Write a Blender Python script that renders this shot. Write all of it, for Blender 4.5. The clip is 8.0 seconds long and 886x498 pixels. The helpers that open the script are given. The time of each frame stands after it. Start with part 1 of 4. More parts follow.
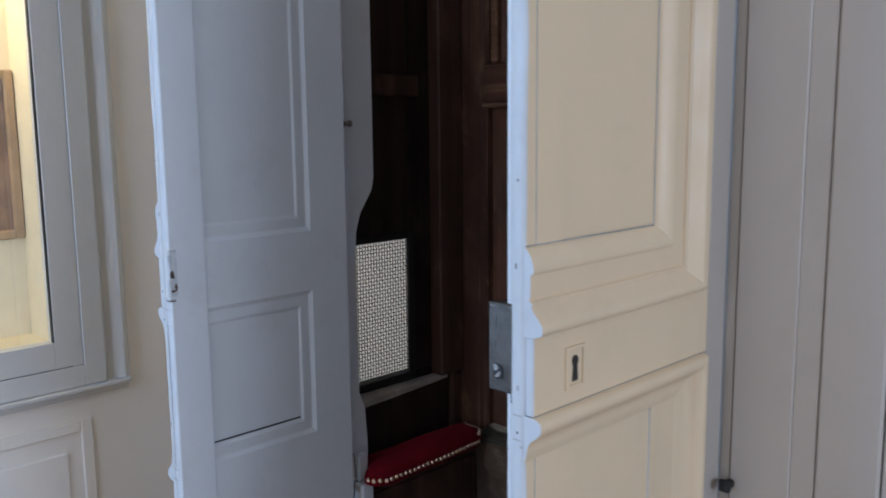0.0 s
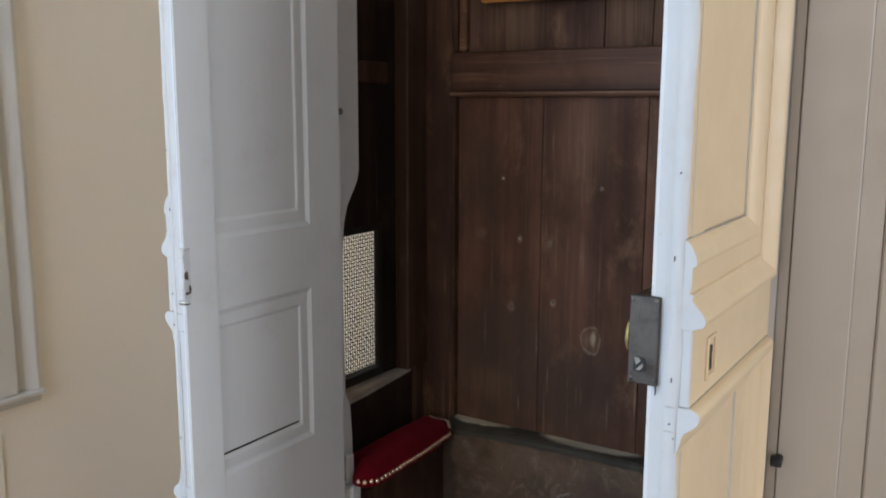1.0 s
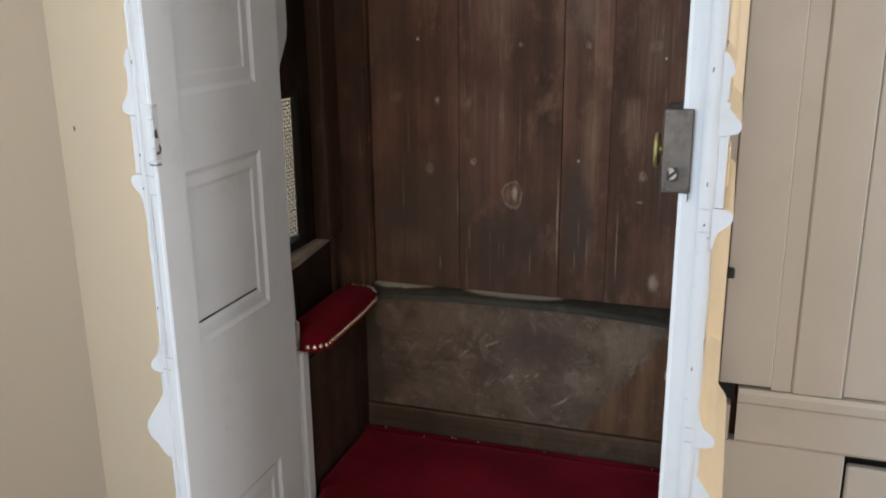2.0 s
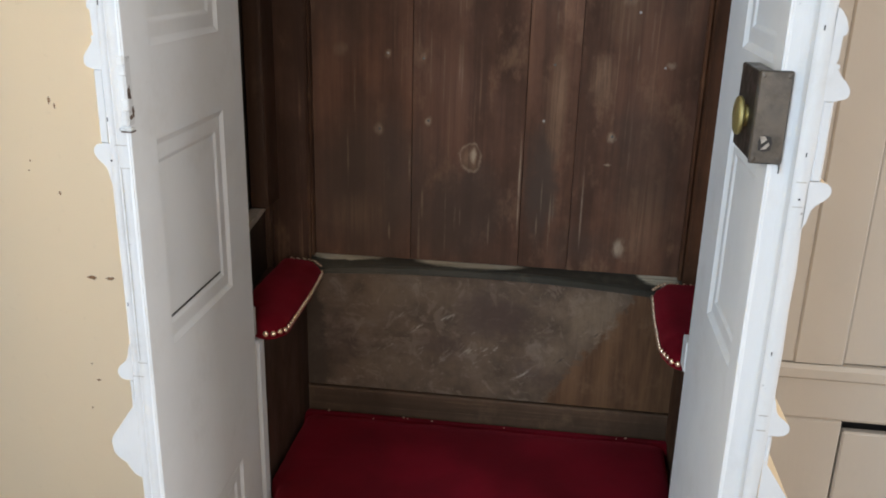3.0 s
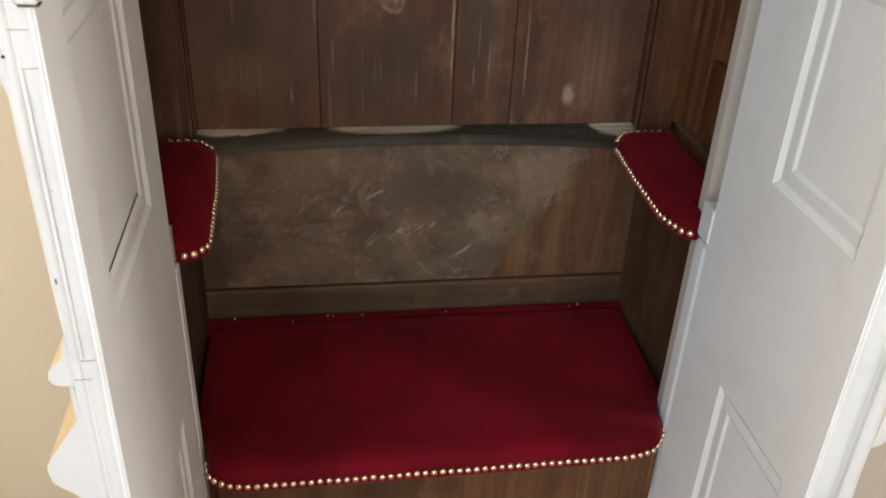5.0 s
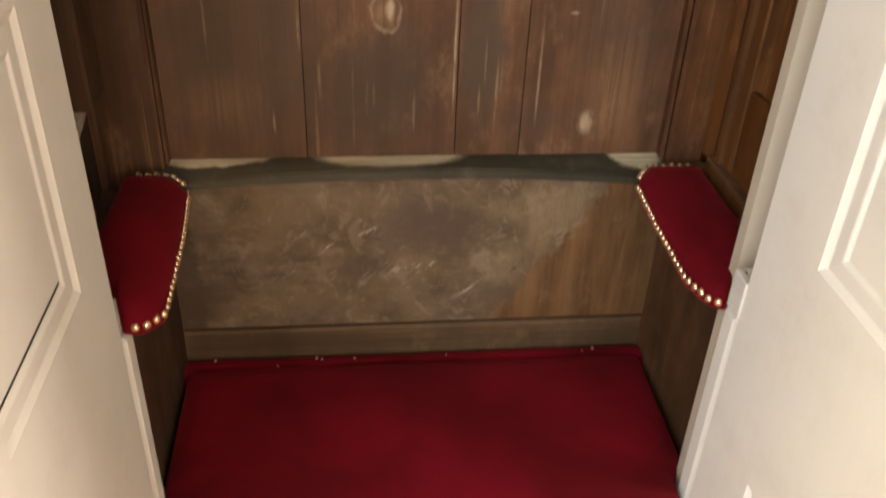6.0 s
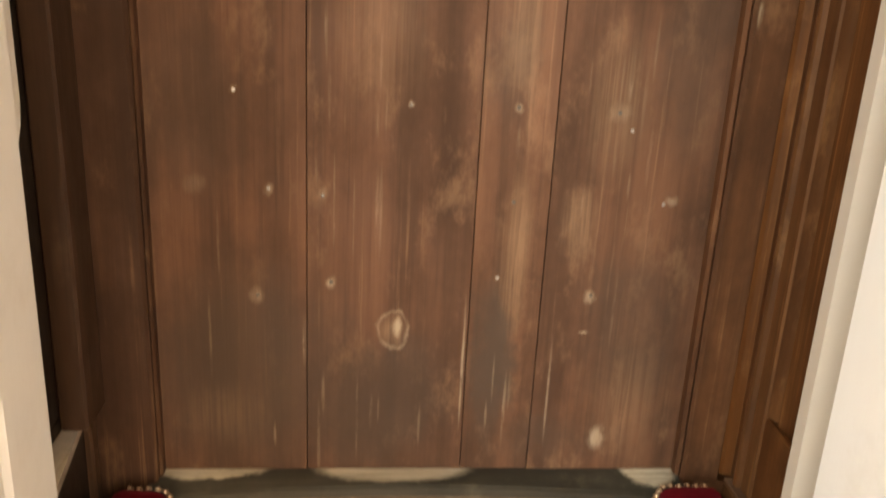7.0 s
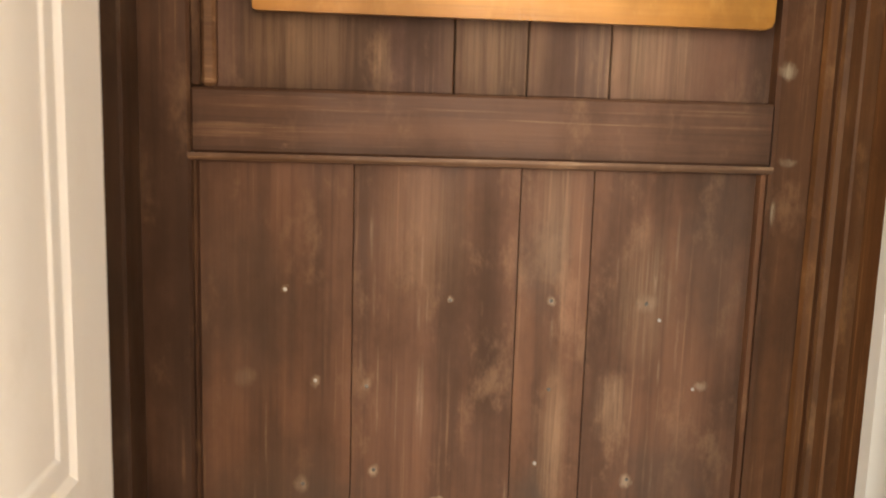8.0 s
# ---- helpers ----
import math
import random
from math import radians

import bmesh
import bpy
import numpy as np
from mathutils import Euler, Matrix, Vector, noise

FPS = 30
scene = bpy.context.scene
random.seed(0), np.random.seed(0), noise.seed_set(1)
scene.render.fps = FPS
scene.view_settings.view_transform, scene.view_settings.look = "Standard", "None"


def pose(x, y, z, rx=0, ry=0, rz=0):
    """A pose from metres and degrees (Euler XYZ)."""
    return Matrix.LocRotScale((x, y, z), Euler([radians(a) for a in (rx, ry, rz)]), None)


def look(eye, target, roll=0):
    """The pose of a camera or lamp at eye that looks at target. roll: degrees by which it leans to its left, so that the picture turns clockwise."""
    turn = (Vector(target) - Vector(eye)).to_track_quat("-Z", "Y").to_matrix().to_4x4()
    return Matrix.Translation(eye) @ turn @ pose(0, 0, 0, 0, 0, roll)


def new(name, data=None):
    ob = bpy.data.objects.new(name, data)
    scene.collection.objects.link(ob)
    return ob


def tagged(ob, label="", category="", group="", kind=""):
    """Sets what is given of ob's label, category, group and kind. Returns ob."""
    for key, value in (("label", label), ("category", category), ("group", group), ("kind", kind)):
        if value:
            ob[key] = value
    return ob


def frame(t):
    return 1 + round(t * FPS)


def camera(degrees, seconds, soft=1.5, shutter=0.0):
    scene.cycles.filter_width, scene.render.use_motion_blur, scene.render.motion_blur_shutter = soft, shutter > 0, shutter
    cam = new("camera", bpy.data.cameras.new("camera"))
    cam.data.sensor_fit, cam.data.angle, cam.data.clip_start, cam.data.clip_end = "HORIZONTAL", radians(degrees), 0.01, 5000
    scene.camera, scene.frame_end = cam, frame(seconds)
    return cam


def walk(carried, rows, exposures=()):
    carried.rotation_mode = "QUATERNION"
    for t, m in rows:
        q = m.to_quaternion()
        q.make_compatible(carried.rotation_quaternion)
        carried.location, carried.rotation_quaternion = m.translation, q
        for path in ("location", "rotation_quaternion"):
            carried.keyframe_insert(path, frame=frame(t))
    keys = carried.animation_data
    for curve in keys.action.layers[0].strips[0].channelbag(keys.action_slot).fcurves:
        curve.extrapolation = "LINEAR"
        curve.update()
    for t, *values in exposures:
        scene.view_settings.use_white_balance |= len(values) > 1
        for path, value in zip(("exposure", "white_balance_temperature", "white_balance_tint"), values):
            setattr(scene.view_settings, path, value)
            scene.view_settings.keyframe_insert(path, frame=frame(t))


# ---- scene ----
cam = camera(54.1, 8.0, soft=1.8, shutter=0.3)
PATH = [
    (0, (0.023, 0.023, 1.462), (-1.382, 1.415, 1.167), -0.6),
    (0.5, (-0.108, -0.047, 1.475), (-1.403, 1.447, 1.171), 0.1),
    (1, (-0.23, -0.145, 1.466), (-1.294, 1.517, 1.141), 0.2),
    (1.5, (-0.338, -0.265, 1.436), (-1.151, 1.512, 1.011), -0.3),
    (2, (-0.44, -0.276, 1.399), (-1.054, 1.547, 0.851), -0.6),
    (2.2, (-0.5, -0.265, 1.394), (-1.037, 1.571, 0.811), -0.7),
    (3.3, (-0.745, -0.165, 1.383), (-0.868, 1.709, 0.705), 2.3),
    (3.5, (-0.792, -0.137, 1.377), (-0.836, 1.732, 0.665), 2.5),
    (4, (-0.895, -0.072, 1.368), (-0.766, 1.744, 0.539), 1.8),
    (4.5, (-0.94, -0.016, 1.353), (-0.685, 1.749, 0.448), 2.2),
    (4.7, (-0.945, 0.014, 1.351), (-0.659, 1.756, 0.411), 2.5),
    (5.8, (-0.889, 0.219, 1.368), (-0.658, 1.848, 0.231), 2.5),
    (6, (-0.877, 0.236, 1.382), (-0.665, 1.903, 0.297), 2.5),
    (6.5, (-0.867, 0.278, 1.406), (-0.67, 2.07, 0.539), 3.3),
    (7, (-0.86, 0.311, 1.484), (-0.686, 2.197, 0.842), 2.9),
    (7.5, (-0.854, 0.31, 1.513), (-0.693, 2.262, 1.109), 1.8),
    (8, (-0.892, 0.268, 1.54), (-0.761, 2.241, 1.238), 1.7),
]
EXPOSURES = [
    (0.0, -0.76, 5050, 13), (0.5, -0.62, 5500, 12), (1.0, -0.42, 5950, 12), (2.0, -0.22, 6250, 12), (3.4, -0.06, 6500, 12), (4.7, 0.02, 6800, 13),
    (5.8, 0.66, 9100, 18), (6.5, 1.05, 10000, 19), (7.2, 1.27, 10000, 19), (7.6, 1.33, 9500, 19), (8.0, 1.26, 8900, 17),
]
walk(cam, [(t, look(eye, target, roll)) for t, eye, target, roll in PATH], EXPOSURES)

# ---- light: daylight through a window behind and a second one far off ----
world = bpy.data.worlds.new("sky")
scene.world = world
world.use_nodes = True
wn = world.node_tree
sky = wn.nodes.new("ShaderNodeTexSky")
sky.sky_type, sky.sun_disc, sky.sun_elevation, sky.sun_rotation = "NISHITA", False, radians(38), radians(200)
wn.links.new(sky.outputs[0], wn.nodes["Background"].inputs[0])
wn.nodes["Background"].inputs[1].default_value = 0.12


def area_lamp(name, size_x, size_y, watts, colour, eye, target):
    data = bpy.data.lights.new(name, "AREA")
    data.shape, data.size, data.size_y, data.energy, data.color = "RECTANGLE", size_x, size_y, watts, colour
    ob = new(name, data)
    ob.matrix_world = look(eye, target)
    return ob


area_lamp("window_daylight", 1.25, 1.7, 50, (0.54, 0.77, 1.0), (-1.86, -1.30, 1.75), (-0.6, 0.5, 1.35))
area_lamp("back_window_daylight", 1.1, 1.7, 35, (0.95, 0.97, 1.0), (-0.40, -2.40, 1.75), (-1.0, 1.0, 1.35))
area_lamp("side_window_daylight", 1.3, 1.6, 82, (0.93, 0.97, 1.0), (3.36, 0.08, 1.75), (-1.0, 0.35, 1.4))
area_lamp("display_case_lamp", 0.5, 0.06, 5.0, (1.0, 0.75, 0.36), (-1.975, 0.43, 1.94), (-1.985, 0.43, 1.0))

# ---- materials ----


class Nodes:
    """Short hand for building one node material."""

    def __init__(self, name):
        self.mat = bpy.data.materials.new(name)
        self.mat.use_nodes = True
        self.tree = self.mat.node_tree
        self.bsdf = self.tree.nodes["Principled BSDF"]
        self.coord = self.add("ShaderNodeTexCoord").outputs["Object"]

    def add(self, kind, **values):
        node = self.tree.nodes.new(kind)
        for key, value in values.items():
            node.inputs[key].default_value = value
        return node

    def link(self, a, b):
        self.tree.links.new(a, b)

    def vec(self, op, a, b):
        node = self.tree.nodes.new("ShaderNodeVectorMath")
        node.operation = op
        for i, v in enumerate((a, b)):
            if v is None:
                continue
            if isinstance(v, (tuple, list)):
                node.inputs[i].default_value = v
            else:
                self.link(v, node.inputs[i])
        return node.outputs["Value"] if op == "LENGTH" else node.outputs["Vector"]

    def math(self, op, a, b=0.0, clamp=False):
        node = self.tree.nodes.new("ShaderNodeMath")
        node.operation, node.use_clamp = op, clamp
        for i, v in enumerate((a, b)):
            if isinstance(v, (int, float)):
                node.inputs[i].default_value = v
            else:
                self.link(v, node.inputs[i])
        return node.outputs[0]

    def noise(self, scale, detail=4.0, rough=0.55, stretch=(1, 1, 1), offset=None, colour=False):
        v = self.vec("MULTIPLY", self.coord, stretch)
        if offset is not None:
            v = self.vec("ADD", v, offset)
        n = self.add("ShaderNodeTexNoise", Scale=scale, Detail=detail, Roughness=rough)
        self.link(v, n.inputs["Vector"])
        return n.outputs["Color" if colour else "Fac"]

    def ramp(self, value, lo, hi, out_lo=0.0, out_hi=1.0):
        node = self.tree.nodes.new("ShaderNodeMapRange")
        node.interpolation_type = "SMOOTHSTEP"
        for i, v in enumerate((value, lo, hi, out_lo, out_hi)):
            if isinstance(v, (int, float)):
                node.inputs[i].default_value = v
            else:
                self.link(v, node.inputs[i])
        return node.outputs[0]

    def mix(self, fac, a, b):
        node = self.tree.nodes.new("ShaderNodeMix")
        node.data_type = "RGBA"
        for i, v in ((0, fac), (6, a), (7, b)):
            if isinstance(v, tuple):
                node.inputs[i].default_value = (*v, 1)
            elif isinstance(v, (int, float)):
                node.inputs[i].default_value = v
            else:
                self.link(v, node.inputs[i])
        return node.outputs[2]

    def blots(self, marks, where, soft=0.45):
        """The strongest of some soft oval marks (x, y, z, rx, ry, rz, strength)."""
        best = None
        for x, y, z, rx, ry, rz, strength in marks:
            v = self.vec("SUBTRACT", where, (x, y, z))
            v = self.vec("MULTIPLY", v, (1 / rx, 1 / ry, 1 / rz))
            m = self.ramp(self.vec("LENGTH", v, None), 1.0, soft, 0.0, strength)
            best = m if best is None else self.math("MAXIMUM", best, m)
        return best

    def random(self):
        return self.add("ShaderNodeObjectInfo").outputs["Random"]

    def finish(self, colour, rough, height=None, depth=0.001, strength=0.6, **more):
        for key, v in (("Base Color", colour), ("Roughness", rough)):
            if isinstance(v, tuple):
                self.bsdf.inputs[key].default_value = (*v, 1)
            elif isinstance(v, (int, float)):
                self.bsdf.inputs[key].default_value = v
            else:
                self.link(v, self.bsdf.inputs[key])
        for key, v in more.items():
            self.bsdf.inputs[key.replace("_", " ")].default_value = v
        if height is not None:
            bump = self.add("ShaderNodeBump", Strength=strength, Distance=depth)
            self.link(height, bump.inputs["Height"])
            self.link(bump.outputs[0], self.bsdf.inputs["Normal"])
        return self.mat


def paint(name, base, dirt, rough=0.45, brush=(1, 1, 0.15), spots=0.72, bump=0.0012):
    """Old brush paint: cloudy tone, fine brush marks, specks of dirt and small chips."""
    n = Nodes(name)
    cloud = n.noise(3.5, 5, 0.6)
    marks = n.noise(90, 3, 0.6, brush)
    speck = n.ramp(n.noise(38, 6, 0.75), spots, spots + 0.05)
    grime = n.ramp(n.noise(9, 6, 0.7), 0.5, 0.8, 0, 0.35)
    c = n.mix(n.ramp(cloud, 0.3, 0.7, 0, 0.35), base, tuple(v * 0.86 for v in base))
    c = n.mix(grime, c, dirt)
    c = n.mix(n.math("MULTIPLY", speck, 0.65), c, tuple(v * 0.45 for v in dirt))
    h = n.math("ADD", n.math("MULTIPLY", marks, 0.5), n.math("MULTIPLY", n.noise(14, 4, 0.6), 0.9))
    r = n.ramp(n.noise(20, 4), 0.3, 0.7, rough - 0.08, rough + 0.1)
    return n.finish(c, r, h, bump, 0.55)


def plaster(name, base, dirt):
    n = Nodes(name)
    c = n.mix(n.ramp(n.noise(1.6, 5, 0.55), 0.3, 0.75, 0, 0.4), base, dirt)
    c = n.mix(n.ramp(n.noise(60, 4, 0.7), 0.62, 0.75, 0, 0.12), c, tuple(v * 0.6 for v in dirt))
    h = n.math("ADD", n.noise(7, 5, 0.5), n.math("MULTIPLY", n.noise(140, 3), 0.15))
    return n.finish(c, 0.62, h, 0.004, 0.5)


def wood(name, dark, mid, light, along="z", rough=0.6, wear=(), pale=(0.42, 0.31, 0.20), rub=0.7, ring=(), scratches=0.35, rubbed=(), crisp=0.2, grime=()):
    """Old stained wood: grain along one axis, rubbed streaks, paler wear marks with shapes of their own."""
    n = Nodes(name)
    stretch = {"z": (1, 1, 0.045), "x": (0.045, 1, 1), "y": (1, 0.045, 1)}[along]
    long = {"z": (1, 1, 0.018), "x": (0.018, 1, 1), "y": (1, 0.018, 1)}[along]
    comb = n.add("ShaderNodeCombineXYZ")
    rnd = n.math("MULTIPLY", n.random(), 7.0)
    for i in range(3):
        n.link(rnd, comb.inputs[i])
    shift = comb.outputs[0]
    coarse = n.noise(26, 5, 0.6, stretch, shift)
    fine = n.noise(170, 4, 0.7, long, shift)
    cloud = n.noise(4.5, 6, 0.65, (1, 1, 0.6), shift)
    blot = n.noise(17, 6, 0.7, (1, 1, 0.5), shift)
    thin = n.ramp(n.noise(120, 5, 0.75, long, shift), 0.55, 0.70)
    c = n.mix(n.ramp(coarse, 0.3, 0.72), dark, mid)
    tone = n.mix(n.random(), (0.85, 0.85, 0.95), (1.15, 1.05, 0.92))
    tint = n.tree.nodes.new("ShaderNodeMix")
    tint.data_type, tint.blend_type = "RGBA", "MULTIPLY"
    tint.inputs[0].default_value = 1.0
    n.link(c, tint.inputs[6])
    n.link(tone, tint.inputs[7])
    c = tint.outputs[2]
    c = n.mix(n.ramp(cloud, 0.38, 0.72, 0, 0.75), c, tuple(v * 0.5 for v in dark))
    c = n.mix(n.ramp(blot, 0.52, 0.74, 0, 0.40), c, light)
    c = n.mix(n.math("MULTIPLY", n.math("MULTIPLY", thin, n.ramp(cloud, 0.62, 0.40)), rub), c, light)
    c = n.mix(n.ramp(fine, 0.5, 0.78, 0, 0.35), c, tuple(v * 0.4 for v in dark))
    c = n.mix(n.math("MULTIPLY", n.ramp(n.noise(34, 7, 0.8, (1, 1, 1), shift), 0.66, 0.74), scratches), c, light)
    r = n.ramp(cloud, 0.3, 0.7, rough - 0.1, rough + 0.16)
    h = n.math("ADD", n.math("MULTIPLY", fine, 0.6), coarse)
    if grime:
        wide = n.vec("SCALE", n.vec("SUBTRACT", n.noise(9, 6, 0.7, (1, 1, 0.6), None, True), (0.5, 0.5, 0.5)), None)
        wide.node.inputs["Scale"].default_value = 0.16
        c = n.mix(n.blots(grime, n.vec("ADD", n.coord, wide), 0.3), c, (0.058, 0.038, 0.027))
    if wear or rubbed:
        jitter = n.vec("SCALE", n.vec("SUBTRACT", n.noise(40, 6, 0.75, (1, 1, 0.5), None, True), (0.5, 0.5, 0.5)), None)
        jitter.node.inputs["Scale"].default_value = 0.022
        where = n.vec("ADD", n.coord, jitter)
        grain = n.ramp(n.noise(120, 5, 0.75, long), 0.35, 0.62, 0.25, 1.0)
    if rubbed:
        c = n.mix(n.math("MULTIPLY", n.blots(rubbed, where, 0.0), grain), c, (0.26, 0.155, 0.090))
    if wear:
        straight = n.vec("ADD", n.coord, n.vec("MULTIPLY", jitter, (0.09, 1, 1)))
        spots, streaks = [w for w in wear if w[3] >= 0.0045], [w for w in wear if w[3] < 0.0045]
        marks = n.blots(spots, where, crisp)
        if streaks:
            broken = n.ramp(n.noise(70, 5, 0.75, (1.6, 1, 0.25)), 0.36, 0.58, 0.15, 1.0)
            marks = n.math("MAXIMUM", marks, n.math("MULTIPLY", n.blots(streaks, straight, crisp), broken))
        mask = n.math("MULTIPLY", marks, n.ramp(n.noise(90, 5, 0.75, stretch), 0.34, 0.6, 0.42, 1.0))
        for x, z, rx, rz, inner, strength in ring:
            v = n.vec("MULTIPLY", n.vec("SUBTRACT", where, (x, 0, z)), (1 / rx, 0, 1 / rz))
            d = n.vec("LENGTH", v, None)
            band = n.math("MULTIPLY", n.ramp(d, 1.08, 0.9), n.ramp(d, inner, inner + 0.16, 0, strength))
            mask = n.math("MAXIMUM", mask, n.math("MULTIPLY", band, n.ramp(n.noise(60, 4), 0.35, 0.6, 0.3, 1)))
        c = n.mix(mask, c, pale)
    return n.finish(c, r, h, 0.0012, 0.5, Specular_IOR_Level=0.2)


def scuffed_board():
    """The faded bench back: a grey worn film, diagonal scuffs, and kept brown stain at one end."""
    n = Nodes("faded_bench_back")
    jitter = n.vec("SCALE", n.vec("SUBTRACT", n.noise(18, 7, 0.7, (1, 1, 1), None, True), (0.5, 0.5, 0.5)), None)
    jitter.node.inputs["Scale"].default_value = 0.11
    where = n.vec("ADD", n.coord, jitter)
    film = n.mix(n.ramp(n.noise(9, 7, 0.7), 0.3, 0.7), (0.062, 0.039, 0.024), (0.131, 0.087, 0.056))
    film = n.mix(n.ramp(n.noise(26, 7, 0.75, (0.5, 1, 1)), 0.5, 0.72, 0, 0.6), film, (0.160, 0.118, 0.087))
    film = n.mix(n.ramp(n.noise(5, 5, 0.6), 0.52, 0.72, 0, 0.6), film, (0.072, 0.052, 0.037))
    swirl = n.add("ShaderNodeTexNoise", Scale=24.0, Detail=6.0, Roughness=0.65, Distortion=1.6)
    n.link(n.coord, swirl.inputs["Vector"])
    film = n.mix(n.ramp(swirl.outputs["Fac"], 0.53, 0.62, 0, 0.34), film, (0.215, 0.158, 0.118))
    wet = n.blots([(-0.775, 1.24, 0.765, 0.085, 9, 0.062, 0.75), (-0.86, 1.24, 0.70, 0.07, 9, 0.035, 0.55), (-0.69, 1.24, 0.66, 0.06, 9, 0.03, 0.5), (-1.06, 1.24, 0.69, 0.045, 9, 0.10, 0.35)], where, 0.25)
    film = n.mix(wet, film, (0.066, 0.040, 0.030))
    tan = n.blots([(-0.60, 1.24, 0.775, 0.10, 9, 0.085, 0.7), (-0.66, 1.24, 0.71, 0.05, 9, 0.06, 0.5), (-0.92, 1.24, 0.80, 0.13, 9, 0.05, 0.3), (-0.98, 1.24, 0.65, 0.10, 9, 0.03, 0.3)], where, 0.2)
    film = n.mix(n.math("MULTIPLY", tan, n.ramp(n.noise(40, 6, 0.7, (1, 1, 0.4)), 0.3, 0.62, 0.4, 1.0)), film, (0.195, 0.134, 0.084))
    runs = n.ramp(n.noise(55, 5, 0.7, (1, 1, 0.06)), 0.52, 0.72, 0, 0.35)
    film = n.mix(runs, film, (0.070, 0.046, 0.032))
    brown = n.mix(n.ramp(n.noise(30, 6, 0.7, (1, 1, 0.08)), 0.3, 0.7), (0.070, 0.033, 0.015), (0.14, 0.072, 0.034))
    brown = n.mix(n.ramp(n.noise(12, 6, 0.7), 0.5, 0.75, 0, 0.6), brown, (0.17, 0.100, 0.055))
    dot = n.tree.nodes.new("ShaderNodeVectorMath")
    dot.operation = "DOT_PRODUCT"
    n.link(where, dot.inputs[0])
    dot.inputs[1].default_value = (0.82, 0.0, -0.574)
    c = n.mix(n.ramp(dot.outputs["Value"], -0.908, -0.895), film, brown)
    # bare dark margin at the other end
    across = n.tree.nodes.new("ShaderNodeSeparateXYZ")
    n.link(where, across.inputs[0])
    c = n.mix(n.ramp(across.outputs[0], -1.098, -1.078, 0.8, 0.0), c, (0.052, 0.034, 0.022))
    # slanting scuffs, in a band at mid height
    turned = n.tree.nodes.new("ShaderNodeVectorRotate")
    turned.rotation_type = "Y_AXIS"
    n.link(n.coord, turned.inputs["Vector"])
    turned.inputs["Angle"].default_value = radians(42)
    v = n.vec("MULTIPLY", turned.outputs[0], (0.25, 1, 1))
    t = n.add("ShaderNodeTexNoise", Scale=80.0, Detail=5.0, Roughness=0.7)
    n.link(v, t.inputs["Vector"])
    band = n.blots([(-0.885, 1.24, 0.752, 0.08, 9, 0.035, 1.0), (-0.785, 1.24, 0.705, 0.06, 9, 0.05, 1.0), (-0.71, 1.24, 0.655, 0.05, 9, 0.03, 0.8), (-0.93, 1.24, 0.68, 0.12, 9, 0.03, 0.6)], where, 0.2)
    c = n.mix(n.math("MULTIPLY", n.ramp(t.outputs["Fac"], 0.57, 0.66), n.math("MULTIPLY", band, 0.6)), c, (0.42, 0.36, 0.29))
    nick = n.blots([(-0.594, 1.24, 0.757, 0.028, 9, 0.018, 1.0), (-0.652, 1.24, 0.700, 0.028, 9, 0.022, 1.0), (-0.545, 1.24, 0.785, 0.018, 9, 0.018, 0.8)], where, 0.3)
    c = n.mix(n.math("MULTIPLY", n.ramp(t.outputs["Fac"], 0.52, 0.58), n.math("MULTIPLY", nick, 0.8)), c, (0.05, 0.034, 0.024))
    return n.finish(c, n.ramp(n.noise(14, 5), 0.3, 0.7, 0.45, 0.7), n.noise(60, 5, 0.7), 0.001, 0.4, Specular_IOR_Level=0.22)


def metal(name, colour, rough, dirt):
    n = Nodes(name)
    c = n.mix(n.ramp(n.noise(45, 6, 0.7), 0.4, 0.7, 0, 0.7), colour, dirt)
    return n.finish(c, n.ramp(n.noise(80, 4), 0.3, 0.7, rough - 0.1, rough + 0.15), n.noise(120, 4), 0.0004, 0.5, Metallic=0.9)


def velvet_cloth():
    n = Nodes("red_velvet")
    nap = n.ramp(n.noise(7, 3, 0.5), 0.35, 0.68)
    c = n.mix(nap, (0.084, 0.0009, 0.0042), (0.138, 0.002, 0.0082))
    c = n.mix(n.ramp(n.noise(230, 3, 0.7), 0.55, 0.75, 0, 0.3), c, (0.045, 0.0006, 0.002))
    lint = n.ramp(n.noise(85, 2, 0.9), 0.80, 0.83, 0, 0.7)
    c = n.mix(lint, c, (0.5, 0.36, 0.34))
    n.bsdf.inputs["Sheen Tint"].default_value = (0.9, 0.08, 0.11, 1)
    return n.finish(c, 0.9, n.noise(400, 3, 0.6), 0.0008, 0.5, Sheen_Weight=0.28, Sheen_Roughness=0.4, Specular_IOR_Level=0.12)


def plain(name, colour, rough=0.6, vary=0.3, scale=30.0, **more):
    n = Nodes(name)
    c = n.mix(n.ramp(n.noise(scale, 5, 0.65), 0.3, 0.7), colour, tuple(v * (1 - vary) for v in colour))
    return n.finish(c, rough, n.noise(scale * 4, 4), 0.0006, 0.4, **more)


